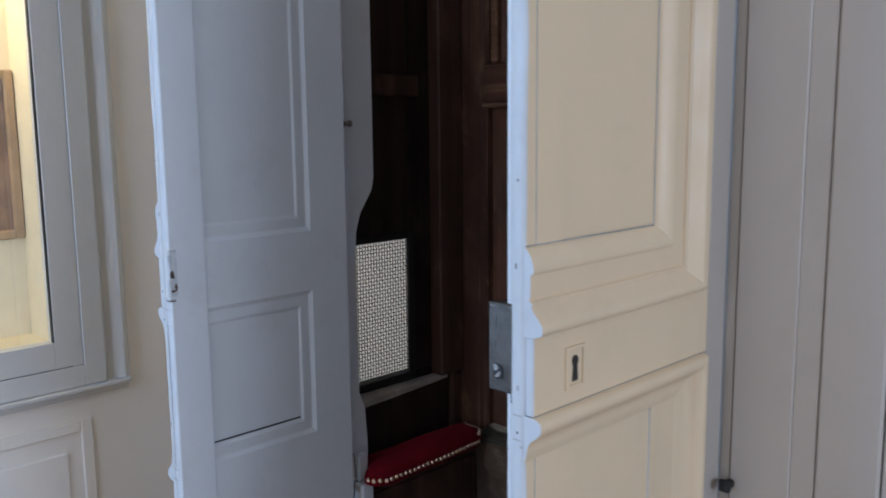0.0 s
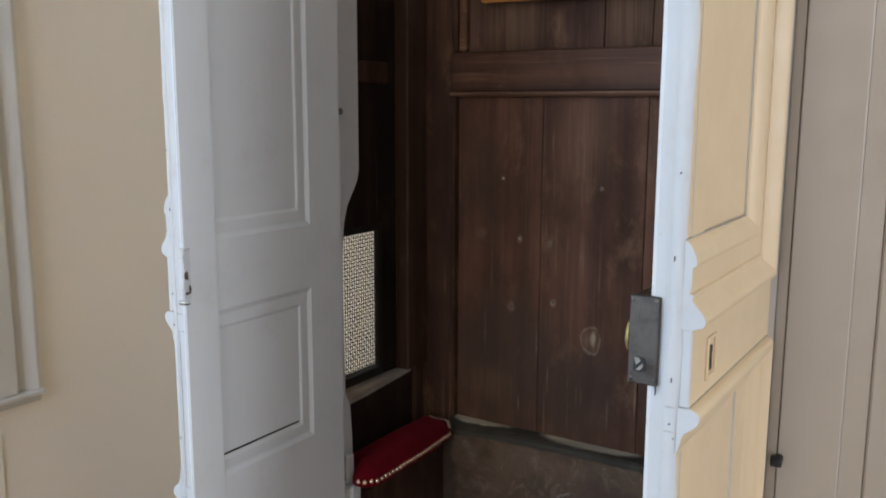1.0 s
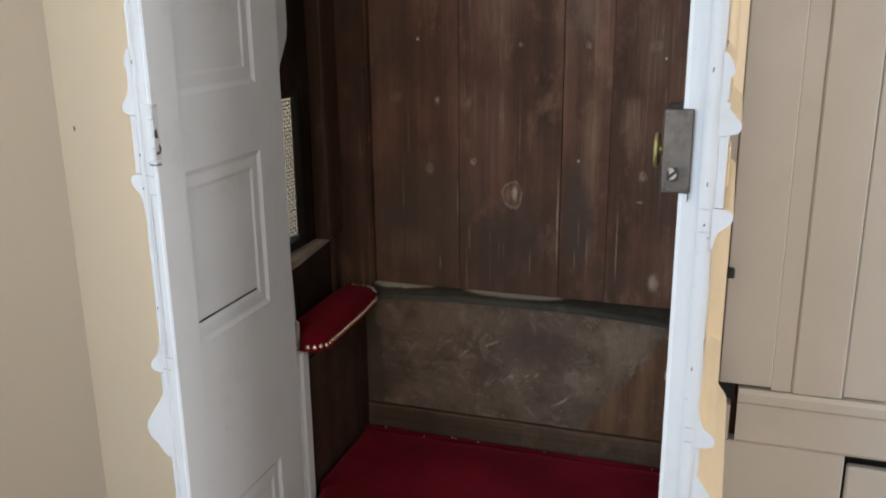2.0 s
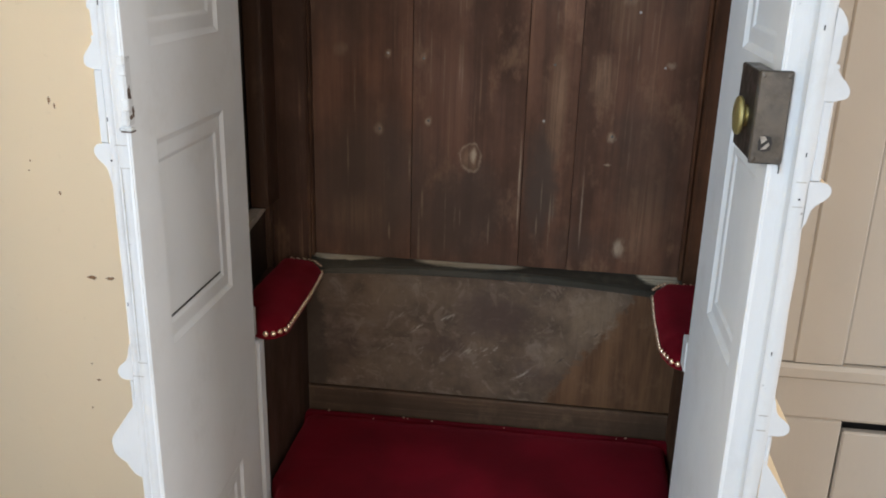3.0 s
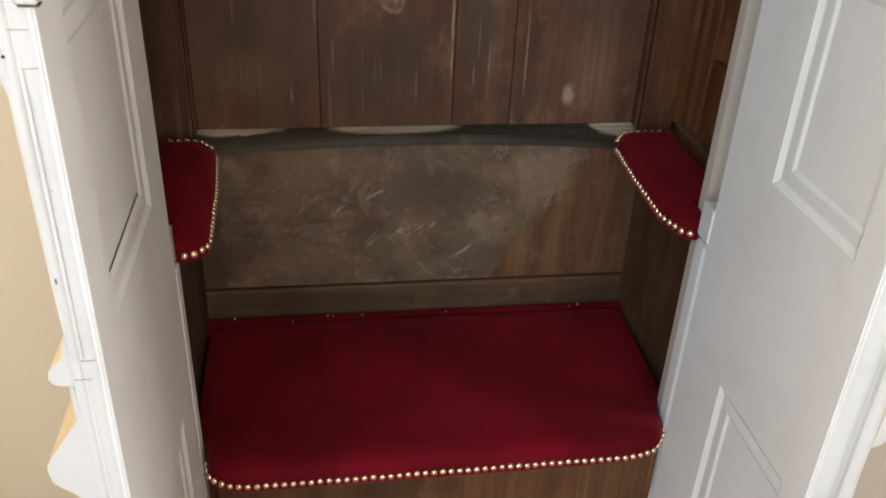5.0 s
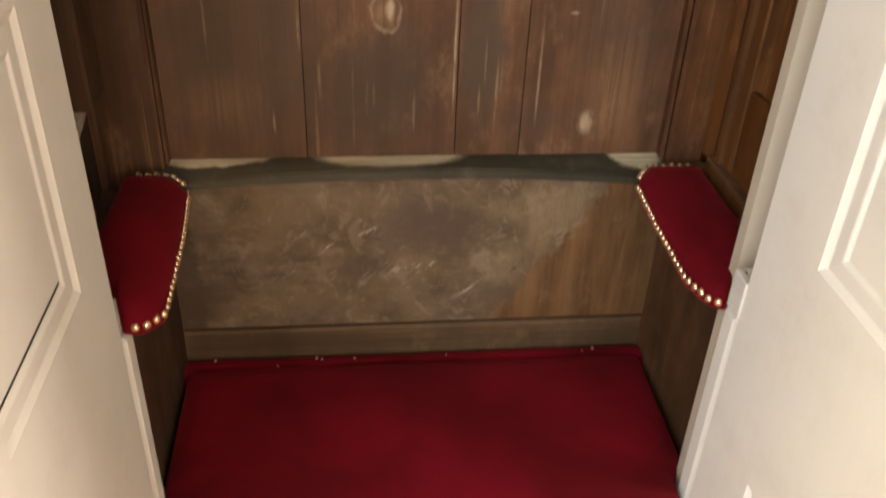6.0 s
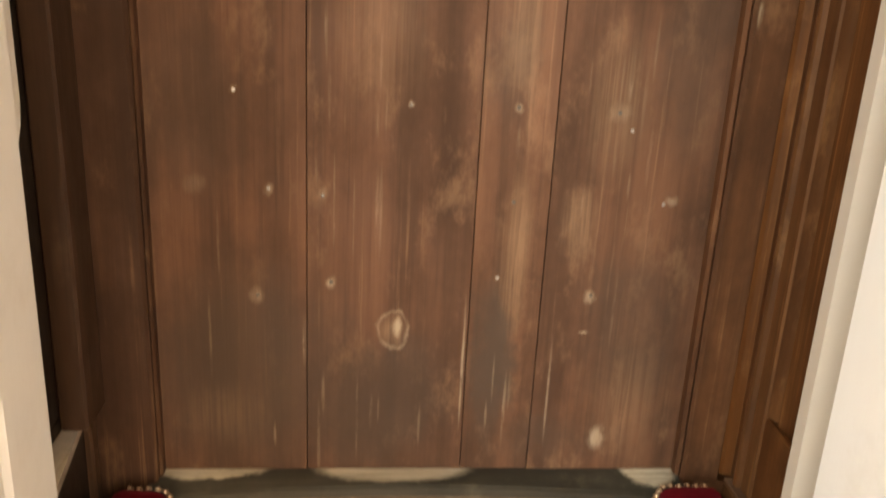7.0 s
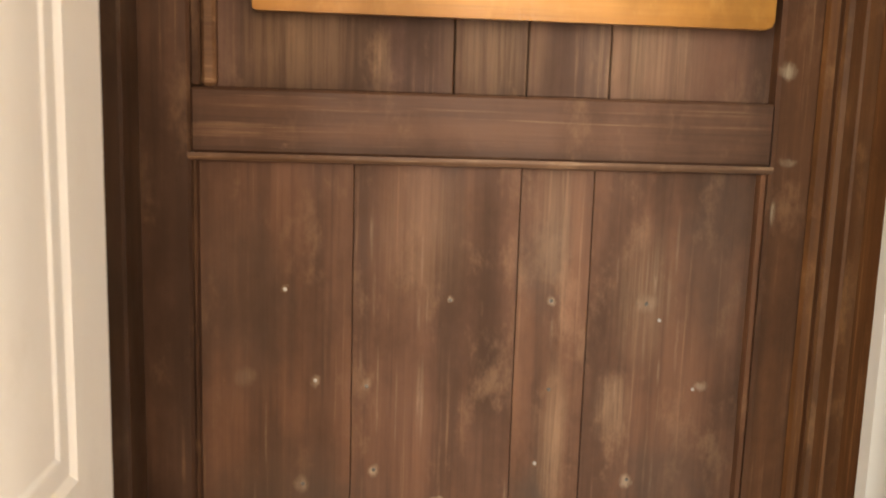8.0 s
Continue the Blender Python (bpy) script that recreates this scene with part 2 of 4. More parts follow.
WHITE = paint("old_white_paint", (0.72, 0.72, 0.71), (0.50, 0.47, 0.42), 0.50)
EDGE = paint("chipped_white_edge_paint", (0.60, 0.60, 0.595), (0.34, 0.31, 0.27), 0.5, spots=0.66, bump=0.003)
CREAM = paint("cream_paint", (0.76, 0.60, 0.39), (0.62, 0.49, 0.32), 0.42)
FACADE = paint("pale_stone_paint", (0.48, 0.425, 0.36), (0.38, 0.335, 0.28), 0.45)
TRIM = paint("grey_white_trim_paint", (0.66, 0.64, 0.60), (0.52, 0.49, 0.45), 0.42)
WALL = plaster("beige_wall_paint", (0.80, 0.68, 0.50), (0.74, 0.62, 0.44))
WEST = plaster("pale_beige_wall_paint", (0.89, 0.83, 0.75), (0.86, 0.79, 0.70))
CEIL = plaster("white_ceiling_paint", (0.78, 0.76, 0.72), (0.70, 0.68, 0.64))
BARE = plain("bare_plaster_chip", (0.36, 0.21, 0.11), 0.9, 0.55, 260)
DARK, MID, LIGHT = (0.076, 0.037, 0.022), (0.147, 0.071, 0.043), (0.28, 0.158, 0.090)
# wear spots on the back planks: x, z, half width, half height, strength
SPOTS = [
    (-0.822, 1.050, 0.009, 0.017, 0.85), (-0.558, 0.899, 0.013, 0.024, 0.70), (-0.902, 1.108, 0.009, 0.010, 0.75), (-0.988, 1.090, 0.012, 0.014, 0.40),
    (-0.692, 1.324, 0.007, 0.008, 0.7), (-0.814, 1.323, 0.005, 0.006, 0.6), (-1.010, 1.333, 0.005, 0.006, 0.7), (-1.057, 1.225, 0.018, 0.016, 0.22),
    (-0.974, 1.222, 0.007, 0.010, 0.40), (-0.912, 1.215, 0.007, 0.010, 0.35), (-0.575, 1.322, 0.016, 0.018, 0.35), (-0.500, 1.218, 0.012, 0.009, 0.40),
    (-0.586, 1.096, 0.010, 0.012, 0.45), (-0.590, 1.046, 0.010, 0.003, 0.5), (-0.703, 1.118, 0.004, 0.006, 0.7),
]
BACK_WEAR = [(x, 1.28, z, rx, 9, rz, k) for x, z, rx, rz, k in SPOTS]
BACK_WEAR += [(-0.934, 1.28, 1.035, 0.0028, 9, 0.045, 0.65), (-0.739, 1.28, 1.0, 0.0024, 9, 0.11, 0.65), (-0.628, 1.28, 0.965, 0.0025, 9, 0.09, 0.45)]
# fine pale streaks, thickest where the planks are rubbed: x range, z range, how many
sow = random.Random(21)
for x0, x1, z0, z1, count in ((-0.92, -0.83, 1.14, 1.42, 11), (-0.92, -0.78, 0.88, 0.98, 6), (-0.64, -0.53, 1.08, 1.40, 11), (-0.71, -0.66, 0.92, 1.30, 5), (-1.05, -0.95, 0.90, 1.25, 3)):
    for _ in range(count):
        BACK_WEAR.append((sow.uniform(x0, x1), 1.28, sow.uniform(z0, z1), sow.uniform(0.0016, 0.0034), 9, sow.uniform(0.02, 0.075), sow.uniform(0.15, 0.38)))
# broad areas where the stain is rubbed warm and light
BACK_RUBBED = [(x, 1.28, z, rx, 9, rz, k) for x, z, rx, rz, k in (
    (-0.683, 1.15, 0.026, 0.13, 0.75), (-0.827, 1.045, 0.024, 0.03, 0.7), (-0.61, 1.19, 0.03, 0.06, 0.6), (-0.58, 1.33, 0.05, 0.12, 0.45), (-0.85, 1.4, 0.08, 0.13, 0.3),
    (-0.69, 1.42, 0.04, 0.12, 0.35), (-0.52, 0.95, 0.07, 0.12, 0.35), (-1.03, 0.93, 0.08, 0.06, 0.25), (-0.6, 1.62, 0.1, 0.1, 0.6),
    (-1, 1.62, 0.12, 0.1, 0.55), (-0.77, 1.62, 0.09, 0.1, 0.55), (-0.9, 1.6, 0.015, 0.06, 0.8), (-0.637, 1.6, 0.008, 0.06, 0.9),
)]
BACK_GRIME = [(x, 1.28, z, rx, 9, rz, k) for x, z, rx, rz, k in (
    (-1, 0.98, 0.17, 0.2, 0.75), (-0.7, 1.02, 0.05, 0.15, 0.85), (-0.86, 0.95, 0.13, 0.13, 0.62), (-0.53, 1.06, 0.08, 0.13, 0.45),
    (-0.705, 1.38, 0.04, 0.09, 0.4), (-1.05, 1.3, 0.1, 0.16, 0.35), (-0.5, 1.4, 0.05, 0.16, 0.35), (-0.62, 0.9, 0.09, 0.05, 0.35),
)]
PLANK = wood("dark_back_plank", DARK, MID, LIGHT, "z", 0.62, BACK_WEAR, (0.38, 0.29, 0.20), 0.42, [(-0.826, 1.047, 0.021, 0.026, 0.74, 0.36)], 0.2, BACK_RUBBED, grime=BACK_GRIME)
FRAME = wood("dark_frame_wood", (0.072, 0.029, 0.013), (0.148, 0.061, 0.027), (0.28, 0.135, 0.066), "z", 0.6,
             [(-0.431, 1.25, 1.603, 0.013, 9, 0.012, 0.75), (-0.437, 1.26, 1.44, 0.004, 9, 0.022, 0.6), (-1.125, 1.26, 1.502, 0.014, 9, 0.012, 0.35), (-0.425, 1.25, 1.50, 0.014, 9, 0.008, 0.4)])
# frame wood again, coloured darker to hold corner shade
FRAME_L = wood("shaded_frame_wood", (0.056, 0.026, 0.014), (0.112, 0.053, 0.028), (0.23, 0.125, 0.066), "z")
RAILW = wood("dark_rail_wood", (0.056, 0.027, 0.016), (0.112, 0.054, 0.031), (0.21, 0.115, 0.062), "x")
SIDE = wood("brown_side_wood", (0.080, 0.029, 0.010), (0.170, 0.069, 0.024), (0.33, 0.155, 0.064), "z", 0.45)
UNDERARM = wood("dull_brown_board", (0.064, 0.029, 0.013), (0.126, 0.060, 0.027), (0.21, 0.112, 0.054), "z", 0.65)
# left side's copy of the side wood, its shade put into the colour
SIDE_L = wood("shaded_side_wood", (0.050, 0.028, 0.018), (0.090, 0.050, 0.032), (0.16, 0.10, 0.065), "z", 0.5, rub=0.3)
LEDGE = wood("blackened_ledge_wood", (0.044, 0.039, 0.027), (0.080, 0.071, 0.050), (0.14, 0.120, 0.082), "x", 0.55,
             [(-0.820, 1.284, 0, 0.110, 0.036, 9, 1.0), (-1.055, 1.284, 0, 0.085, 0.020, 9, 0.85), (-0.484, 1.284, 0, 0.042, 0.032, 9, 0.9)],
             (0.58, 0.49, 0.36), crisp=0.7)
# near-black copy for the left boards in deepest shade, painted in
SIDE_L_SHADE = wood("deep_shade_side_board", (0.018, 0.012, 0.009), (0.036, 0.025, 0.019), (0.075, 0.052, 0.038), "z", 0.5, rub=0.3)
ARMLEDGE = wood("worn_pale_ledge", (0.36, 0.31, 0.24), (0.58, 0.52, 0.43), (0.70, 0.65, 0.56), "y", 0.5, rub=0.3)
PALEBEAD = wood("worn_bead_wood", (0.10, 0.050, 0.027), (0.20, 0.105, 0.055), (0.38, 0.23, 0.13), "x")
BOARD = scuffed_board()
PINE = wood("varnished_pine", (0.38, 0.155, 0.03), (0.54, 0.245, 0.055), (0.62, 0.32, 0.10), "x", 0.35, rub=0.3, scratches=0.2)
FLOORW = wood("oak_floor", (0.12, 0.07, 0.04), (0.22, 0.14, 0.08), (0.30, 0.2, 0.12), "y")
VELVET = velvet_cloth()
BRASSNAIL = metal("brass_nail", (0.88, 0.66, 0.46), 0.30, (0.48, 0.27, 0.14))
BRASS = metal("old_brass", (0.46, 0.40, 0.17), 0.48, (0.26, 0.22, 0.10))
IRON = metal("dark_lock_iron", (0.122, 0.110, 0.096), 0.42, (0.06, 0.055, 0.05))
STEEL = metal("worn_steel", (0.42, 0.40, 0.37), 0.40, (0.20, 0.17, 0.14))
CRACK = plain("open_paint_joint", (0.45, 0.42, 0.37), 0.9)
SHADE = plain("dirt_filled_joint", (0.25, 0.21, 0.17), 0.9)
BLACK = plain("black_iron_and_gaps", (0.012, 0.011, 0.010), 0.55)
GRILLE = plain("blackened_grille", (0.010, 0.009, 0.008), 0.6)
PICTURE = plain("brown_print", (0.32, 0.20, 0.12), 0.6, 0.6, 12)
MAT = plain("aged_mount", (0.40, 0.27, 0.14), 0.7)
CASEIN = plain("cream_case_lining", (0.80, 0.70, 0.46), 0.8, 0.1, 6)
GLASS = Nodes("clear_glass").finish((1.0, 1.0, 1.0), 0.02, Transmission_Weight=1.0, IOR=1.45)


# ---- mesh helpers ----
def box(bm, x0, x1, y0, y1, z0, z1, bevel=0.002, skew=0.0):
    """A box with softly broken edges; skew leans its x edges over the height."""
    x0, x1, y0, y1, z0, z1 = min(x0, x1), max(x0, x1), min(y0, y1), max(y0, y1), min(z0, z1), max(z0, z1)
    vs = [bm.verts.new((x + (skew if z == z1 else 0), y, z)) for z in (z0, z1) for y in (y0, y1) for x in (x0, x1)]
    quads = [(0, 2, 3, 1), (4, 5, 7, 6), (0, 1, 5, 4), (1, 3, 7, 5), (3, 2, 6, 7), (2, 0, 4, 6)]
    fs = [bm.faces.new([vs[i] for i in q]) for q in quads]
    if bevel:
        b = min(bevel, 0.3 * min(x1 - x0, y1 - y0, z1 - z0))
        edges = list({e for f in fs for e in f.edges})
        bmesh.ops.bevel(bm, geom=edges, offset=b, segments=1, affect="EDGES")
    return bm


def prism(bm, points, axis, a, b):
    """A polygon (list of 2D points) pushed along an axis from a to b."""
    put = {"x": lambda p, h: (h, p[0], p[1]), "y": lambda p, h: (p[0], h, p[1]), "z": lambda p, h: (p[0], p[1], h)}[axis]
    lo = [bm.verts.new(put(p, a)) for p in points]
    hi = [bm.verts.new(put(p, b)) for p in points]
    n = len(points)
    bm.faces.new(lo)
    bm.faces.new(hi[::-1])
    for i in range(n):
        bm.faces.new((lo[i], hi[i], hi[(i + 1) % n], lo[(i + 1) % n]))
    bmesh.ops.recalc_face_normals(bm, faces=bm.faces[:])
    return bm


def disc(bm, centre, normal, rings, seg=20):
    """A turned form: rings of (radius, height) along a normal."""
    m = Vector(normal).to_track_quat("Z", "Y").to_matrix()
    loops = []
    for r, h in rings:
        loops.append([bm.verts.new(Vector(centre) + m @ Vector((r * math.cos(k * math.tau / seg), r * math.sin(k * math.tau / seg), h))) for k in range(seg)])
    for a, b in zip(loops, loops[1:]):
        for k in range(seg):
            bm.faces.new((a[k], a[(k + 1) % seg], b[(k + 1) % seg], b[k]))
    bm.faces.new(loops[0][::-1])
    bm.faces.new(loops[-1])
    return bm


def finish_mesh(name, bm, mats, smooth=False):
    bmesh.ops.recalc_face_normals(bm, faces=bm.faces[:])
    me = bpy.data.meshes.new(name)
    for f in bm.faces:
        f.smooth = smooth
    bm.to_mesh(me)
    bm.free()
    for m in mats if isinstance(mats, (list, tuple)) else [mats]:
        me.materials.append(m)
    return me


def placed(ob):
    """The world pose of an object, from its parents."""
    here = ob.matrix_parent_inverse @ ob.matrix_basis
    return placed(ob.parent) @ here if ob.parent else here


def part(name, bm, material, parent, label="", smooth=False):
    """One mesh object under a thing or a part; the mesh is in world places."""
    ob = new(name, finish_mesh(name, bm, material, smooth))
    ob.parent = parent
    ob.matrix_parent_inverse = placed(parent).inverted()
    return tagged(ob, label)


def thing(name, bm, material, label, category, kind="", group="", smooth=False):
    return tagged(new(name, finish_mesh(name, bm, material, smooth)), label, category, group, kind)


def anchor(name, place, label, category, kind="", group=""):
    ob = new(name)
    ob.empty_display_size = 0.1
    ob.location = place
    return tagged(ob, label, category, group, kind)


def share(name, mesh, parent, m):
    """One more object on a shared mesh, at the world pose m."""
    ob = new(name, mesh)
    ob.parent = parent
    ob.matrix_parent_inverse = placed(parent).inverted()
    ob.matrix_basis = m
    return ob


def B():
    return bmesh.new()


# ---- the room ----
NORTH, WESTX, EASTX, SOUTH, TOP = 1.345, -1.92, 3.45, -2.45, 3.05
thing("floor", box(B(), WESTX - 0.15, EASTX + 0.15, SOUTH - 0.15, NORTH + 0.15, -0.12, 0, 0), FLOORW, "worn brown oak plank floor of the room", "floor", "structure")
thing("ceiling", box(B(), WESTX - 0.15, EASTX + 0.15, SOUTH - 0.15, NORTH + 0.15, TOP, TOP + 0.12, 0), CEIL, "plain white painted plaster ceiling", "ceiling", "structure")
wall_north = thing("wall_north", box(B(), WESTX, EASTX, NORTH, NORTH + 0.15, 0, TOP, 0), WALL, "beige painted plaster wall with small chips", "wall", "structure")
# west wall, with the opening of the lit display case: y 0.2..0.73, z 0.985..1.95
CY0, CY1, CZ0, CZ1 = 0.12, 0.722, 0.985, 1.95
WY0, WY1, WZ0, WZ1 = -1.95, -0.65, 0.85, 2.65
bm = B()
for y0, y1, z0, z1 in ((SOUTH, WY0, 0, TOP), (WY1, CY0 - 0.03, 0, TOP), (CY1 + 0.03, NORTH, 0, TOP), (CY0 - 0.03, CY1 + 0.03, 0, CZ0 - 0.03), (CY0 - 0.03, CY1 + 0.03, CZ1 + 0.03, TOP),
                       (WY0, WY1, 0, WZ0), (WY0, WY1, WZ1, TOP)):
    box(bm, WESTX - 0.25, WESTX, y0, y1, z0, z1, 0)
thing("wall_west", bm, WEST, "pale beige painted plaster wall round a display case", "wall", "structure")
SX0, SX1 = -0.97, 0.17
bm = B()
for x0, x1, z0, z1 in ((WESTX, SX0, 0, TOP), (SX1, EASTX, 0, TOP), (SX0, SX1, 0, WZ0), (SX0, SX1, WZ1, TOP)):
    box(bm, x0, x1, SOUTH - 0.15, SOUTH, z0, z1, 0)
thing("wall_south", bm, WALL, "beige painted plaster wall behind the way", "wall", "structure")
bm = B()
for y0, y1, z0, z1 in ((SOUTH, -0.62, 0, TOP), (0.78, NORTH, 0, TOP), (-0.62, 0.78, 0, 0.9), (-0.62, 0.78, 2.6, TOP)):
    box(bm, EASTX, EASTX + 0.15, y0, y1, z0, z1, 0)
thing("wall_east", bm, WALL, "beige painted plaster wall with a tall window", "wall", "structure")


def window(name, axis, lo, hi, at, z0, z1):
    """A plain white casement: frame bars in the opening."""
    w = anchor(name, (at, 0.5 * (lo + hi), z0) if axis == "x" else (0.5 * (lo + hi), at, z0), "white painted casement window", "window", "structure")
    for a0, a1, b0, b1 in ((lo, lo + 0.05, z0, z1), (hi - 0.05, hi, z0, z1), (lo + 0.05, hi - 0.05, z0, z0 + 0.05), (lo + 0.05, hi - 0.05, z1 - 0.05, z1),
                           (0.5 * (lo + hi) - 0.02, 0.5 * (lo + hi) + 0.02, z0 + 0.05, z1 - 0.05)):
        bm = B()
        box(bm, *((at, at + 0.05, a0, a1) if axis == "x" else (a0, a1, at, at + 0.05)), b0, b1, 0.004)
        part("window_frame", bm, TRIM, w)
    return w


window("window_1", "x", WY0, WY1, WESTX - 0.15, WZ0, WZ1)
window("window_3", "y", SX0, SX1, SOUTH - 0.12, WZ0, WZ1)
window("window_2", "x", -0.62, 0.78, EASTX + 0.06, 0.9, 2.6)


def chip(x, z, w, h, seed):
    """A flake of missing paint on the north wall."""
    rnd = random.Random(seed)
    pts = [(x + w * math.cos(a) * rnd.uniform(0.45, 1.1), z + h * math.sin(a) * rnd.uniform(0.4, 1.1)) for a in (k * math.tau / 17 for k in range(17))]
    ob = part("paint_chip", prism(B(), pts, "y", NORTH - 0.001, NORTH + 0.002), BARE, wall_north, "brown chip in the paint")


for k, (x, z, w, h) in enumerate(((-1.597, 0.742, 0.011, 0.005), (-1.558, 0.742, 0.011, 0.005), (-1.608, 0.508, 0.005, 0.003), (-1.645, 0.917, 0.003, 0.005),
                                  (-1.876, 1.128, 0.003, 0.008), (-1.485, 0.449, 0.003, 0.002), (-1.62, 0.545, 0.002, 0.002), (-1.63, 0.44, 0.002, 0.003),
                                  (-1.70, 0.98, 0.002, 0.003), (-1.705, 0.96, 0.002, 0.002), (-1.645, 1.10, 0.003, 0.008), (-1.635, 1.09, 0.002, 0.006))):
    chip(x, z, w, h, k)

# ---- the lit display case in the west wall ----
case = anchor("display_case", (WESTX, 0.43, 0.88), "built-in wall display case with grey-white frame, lit yellow inside", "display case")
bm = B()
X0 = WESTX - 0.115
for x0, x1, y0, y1, z0, z1 in ((X0 - 0.02, X0, CY0, CY1, CZ0, CZ1), (X0, WESTX - 0.012, CY0 - 0.02, CY0, CZ0, CZ1), (X0, WESTX - 0.012, CY1, CY1 + 0.02, CZ0, CZ1),
                               (X0, WESTX - 0.012, CY0, CY1, CZ0 - 0.02, CZ0), (X0, WESTX - 0.012, CY0, CY1, CZ1, CZ1 + 0.02)):
    box(bm, x0, x1, y0, y1, z0, z1, 0)
part("lining", bm, CASEIN, case, "cream lining lit by a warm lamp")


def frame_ring(bm, x0, x1, y0, y1, z0, z1, w, bevel=0.003):
    """Four bars round the opening y0..y1, z0..z1, each w wide, butted."""
    box(bm, x0, x1, y0 - w, y0, z0 - w, z1 + w, bevel)
    box(bm, x0, x1, y1, y1 + w, z0 - w, z1 + w, bevel)
    box(bm, x0, x1, y0 + 0.0005, y1 - 0.0005, z0 - w, z0, bevel)
    box(bm, x0, x1, y0 + 0.0005, y1 - 0.0005, z1, z1 + w, bevel)
    return bm


part("sash", frame_ring(B(), WESTX - 0.012, WESTX + 0.022, CY0, CY1, CZ0, CZ1, 0.060, 0.0012), TRIM, case)
part("outer_frame", frame_ring(B(), WESTX - 0.010, WESTX + 0.026, CY0 - 0.0608, CY1 + 0.0608, CZ0 - 0.0608, CZ1 + 0.0608, 0.048, 0.0012), TRIM, case)
part("open_joint", box(B(), WESTX - 0.005, WESTX + 0.0228, CY0, CY1 + 0.035, CZ0 - 0.0618, CZ0 - 0.0596, 0), BLACK, case, "dark gap under the sash")
part("open_joint", box(B(), WESTX + 0.0085, WESTX + 0.0205, CY1 - 0.0022, CY1 - 0.0003, CZ0, CZ1, 0), BLACK, case, "dark gap along the glass")
# moulded architrave outside the frame, and the sill
A1, AZ0, AZ1 = CY1 + 0.1095, CZ0 - 0.1095, CZ1 + 0.11
for s, yb in ((1, A1), (-1, CY0 - 0.1095)):
    pts = [(0, 0), (0.012, 0.0005), (0.010, 0.010), (0.013, 0.022), (0.022, 0.034), (0.026, 0.044), (0.022, 0.054), (0.010, 0.062), (0.0, 0.064)]
    part("architrave", prism(B(), [(WESTX + a, yb + s * b) for a, b in pts], "z", AZ0, AZ1), TRIM, case)
sill = [(WESTX, AZ0 - 0.030), (WESTX + 0.018, AZ0 - 0.028), (WESTX + 0.024, AZ0 - 0.012), (WESTX + 0.040, AZ0 - 0.008), (WESTX + 0.040, AZ0 - 0.001), (WESTX, AZ0)]
bm = B()
vs0 = [bm.verts.new((x, CY0 - 0.18, z)) for x, z in sill]
vs1 = [bm.verts.new((x, A1 + 0.052, z)) for x, z in sill]
bm.faces.new(vs0), bm.faces.new(vs1[::-1])
for i in range(6):
    bm.faces.new((vs0[i], vs1[i], vs1[(i + 1) % 6], vs0[(i + 1) % 6]))
part("sill", bm, TRIM, case)
pane = part("glass_pane", box(B(), WESTX + 0.004, WESTX + 0.008, CY0 + 0.001, CY1 - 0.001, CZ0 + 0.001, CZ1 - 0.001, 0), GLASS, case)
pane.visible_shadow = False
picture = anchor("framed_picture", (X0, 0.57, 1.2), "brown framed print hung inside the lit case", "picture")
part("picture_frame", frame_ring(B(), X0 + 0.002, X0 + 0.020, 0.44, 0.700, 1.228, 1.560, 0.020), MAT, picture)
part("print", box(B(), X0 + 0.003, X0 + 0.010, 0.44, 0.700, 1.228, 1.560, 0), PICTURE, picture, "dim brown print")
oval = [(0.57 + 0.09 * math.cos(k * math.tau / 28), 1.39 + 0.12 * math.sin(k * math.tau / 28)) for k in range(28)]
part("oval_mount", prism(B(), oval, "x", X0 + 0.0105, X0 + 0.0125), MAT, picture, "paler oval shape on the print")
# dado panel below the case
dado = anchor("dado_panel", (WESTX, 0.4, 0.2), "grey-white moulded dado panel below the display case", "wall panel", "structure")
part("panel_moulding", frame_ring(B(), WESTX, WESTX + 0.007, 0.12, 0.772, 0.30, 0.765, 0.026, 0.004), WEST, dado)
part("panel_field", box(B(), WESTX, WESTX + 0.006, 0.16, 0.738, 0.34, 0.722, 0.003), WEST, dado)

# ---- the confessional ----
XL, XR, YB, YF, Z0, ZT = -1.20, -0.387, 1.282, 0.95, 0.11, 2.12
booth = anchor("confessional", (-0.79, 1.1, 0.0), "old wooden confessional, dark stained inside, painted cream outside, doors open", "confessional")


def boothpart(name, bm, material, label="", smooth=False):
    return part(name, bm, material, booth, label, smooth)


# plinth, floor, roof and outer back
boothpart("plinth", box(B(), -1.225, 0.25, 0.96, 1.335, 0.0, Z0, 0.004), FACADE)
boothpart("roof", box(B(), -1.235, 0.25, 0.94, 1.335, ZT, ZT + 0.05, 0.004), FRAME)
boothpart("backing", box(B(), -1.23, 0.25, 1.305, 1.335, Z0 + 0.001, ZT - 0.001, 0), FRAME)
boothpart("outer_side", box(B(), 0.22, 0.25, 0.962, 1.303, Z0 + 0.001, ZT - 0.001, 0.003), FACADE)

# back stiles, rail and beads
bm = box(B(), -1.1995, -1.113, 1.262, 1.304, 0.80, ZT - 0.002, 0.004)
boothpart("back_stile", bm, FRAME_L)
bm = box(B(), -0.444, -0.392, 1.262, 1.304, 0.80, ZT - 0.002, 0.004)
boothpart("back_stile", bm, FRAME)
for x, w, stain in ((-1.1105, 0.006, FRAME_L), (-0.4480, 0.0078, FRAME)):
    boothpart("bead", prism(B(), [(x - w / 2, 1.283), (x - w / 2, 1.268), (x, 1.264), (x + w / 2, 1.268), (x + w / 2, 1.283)], "z", 0.852, 1.488), stain)
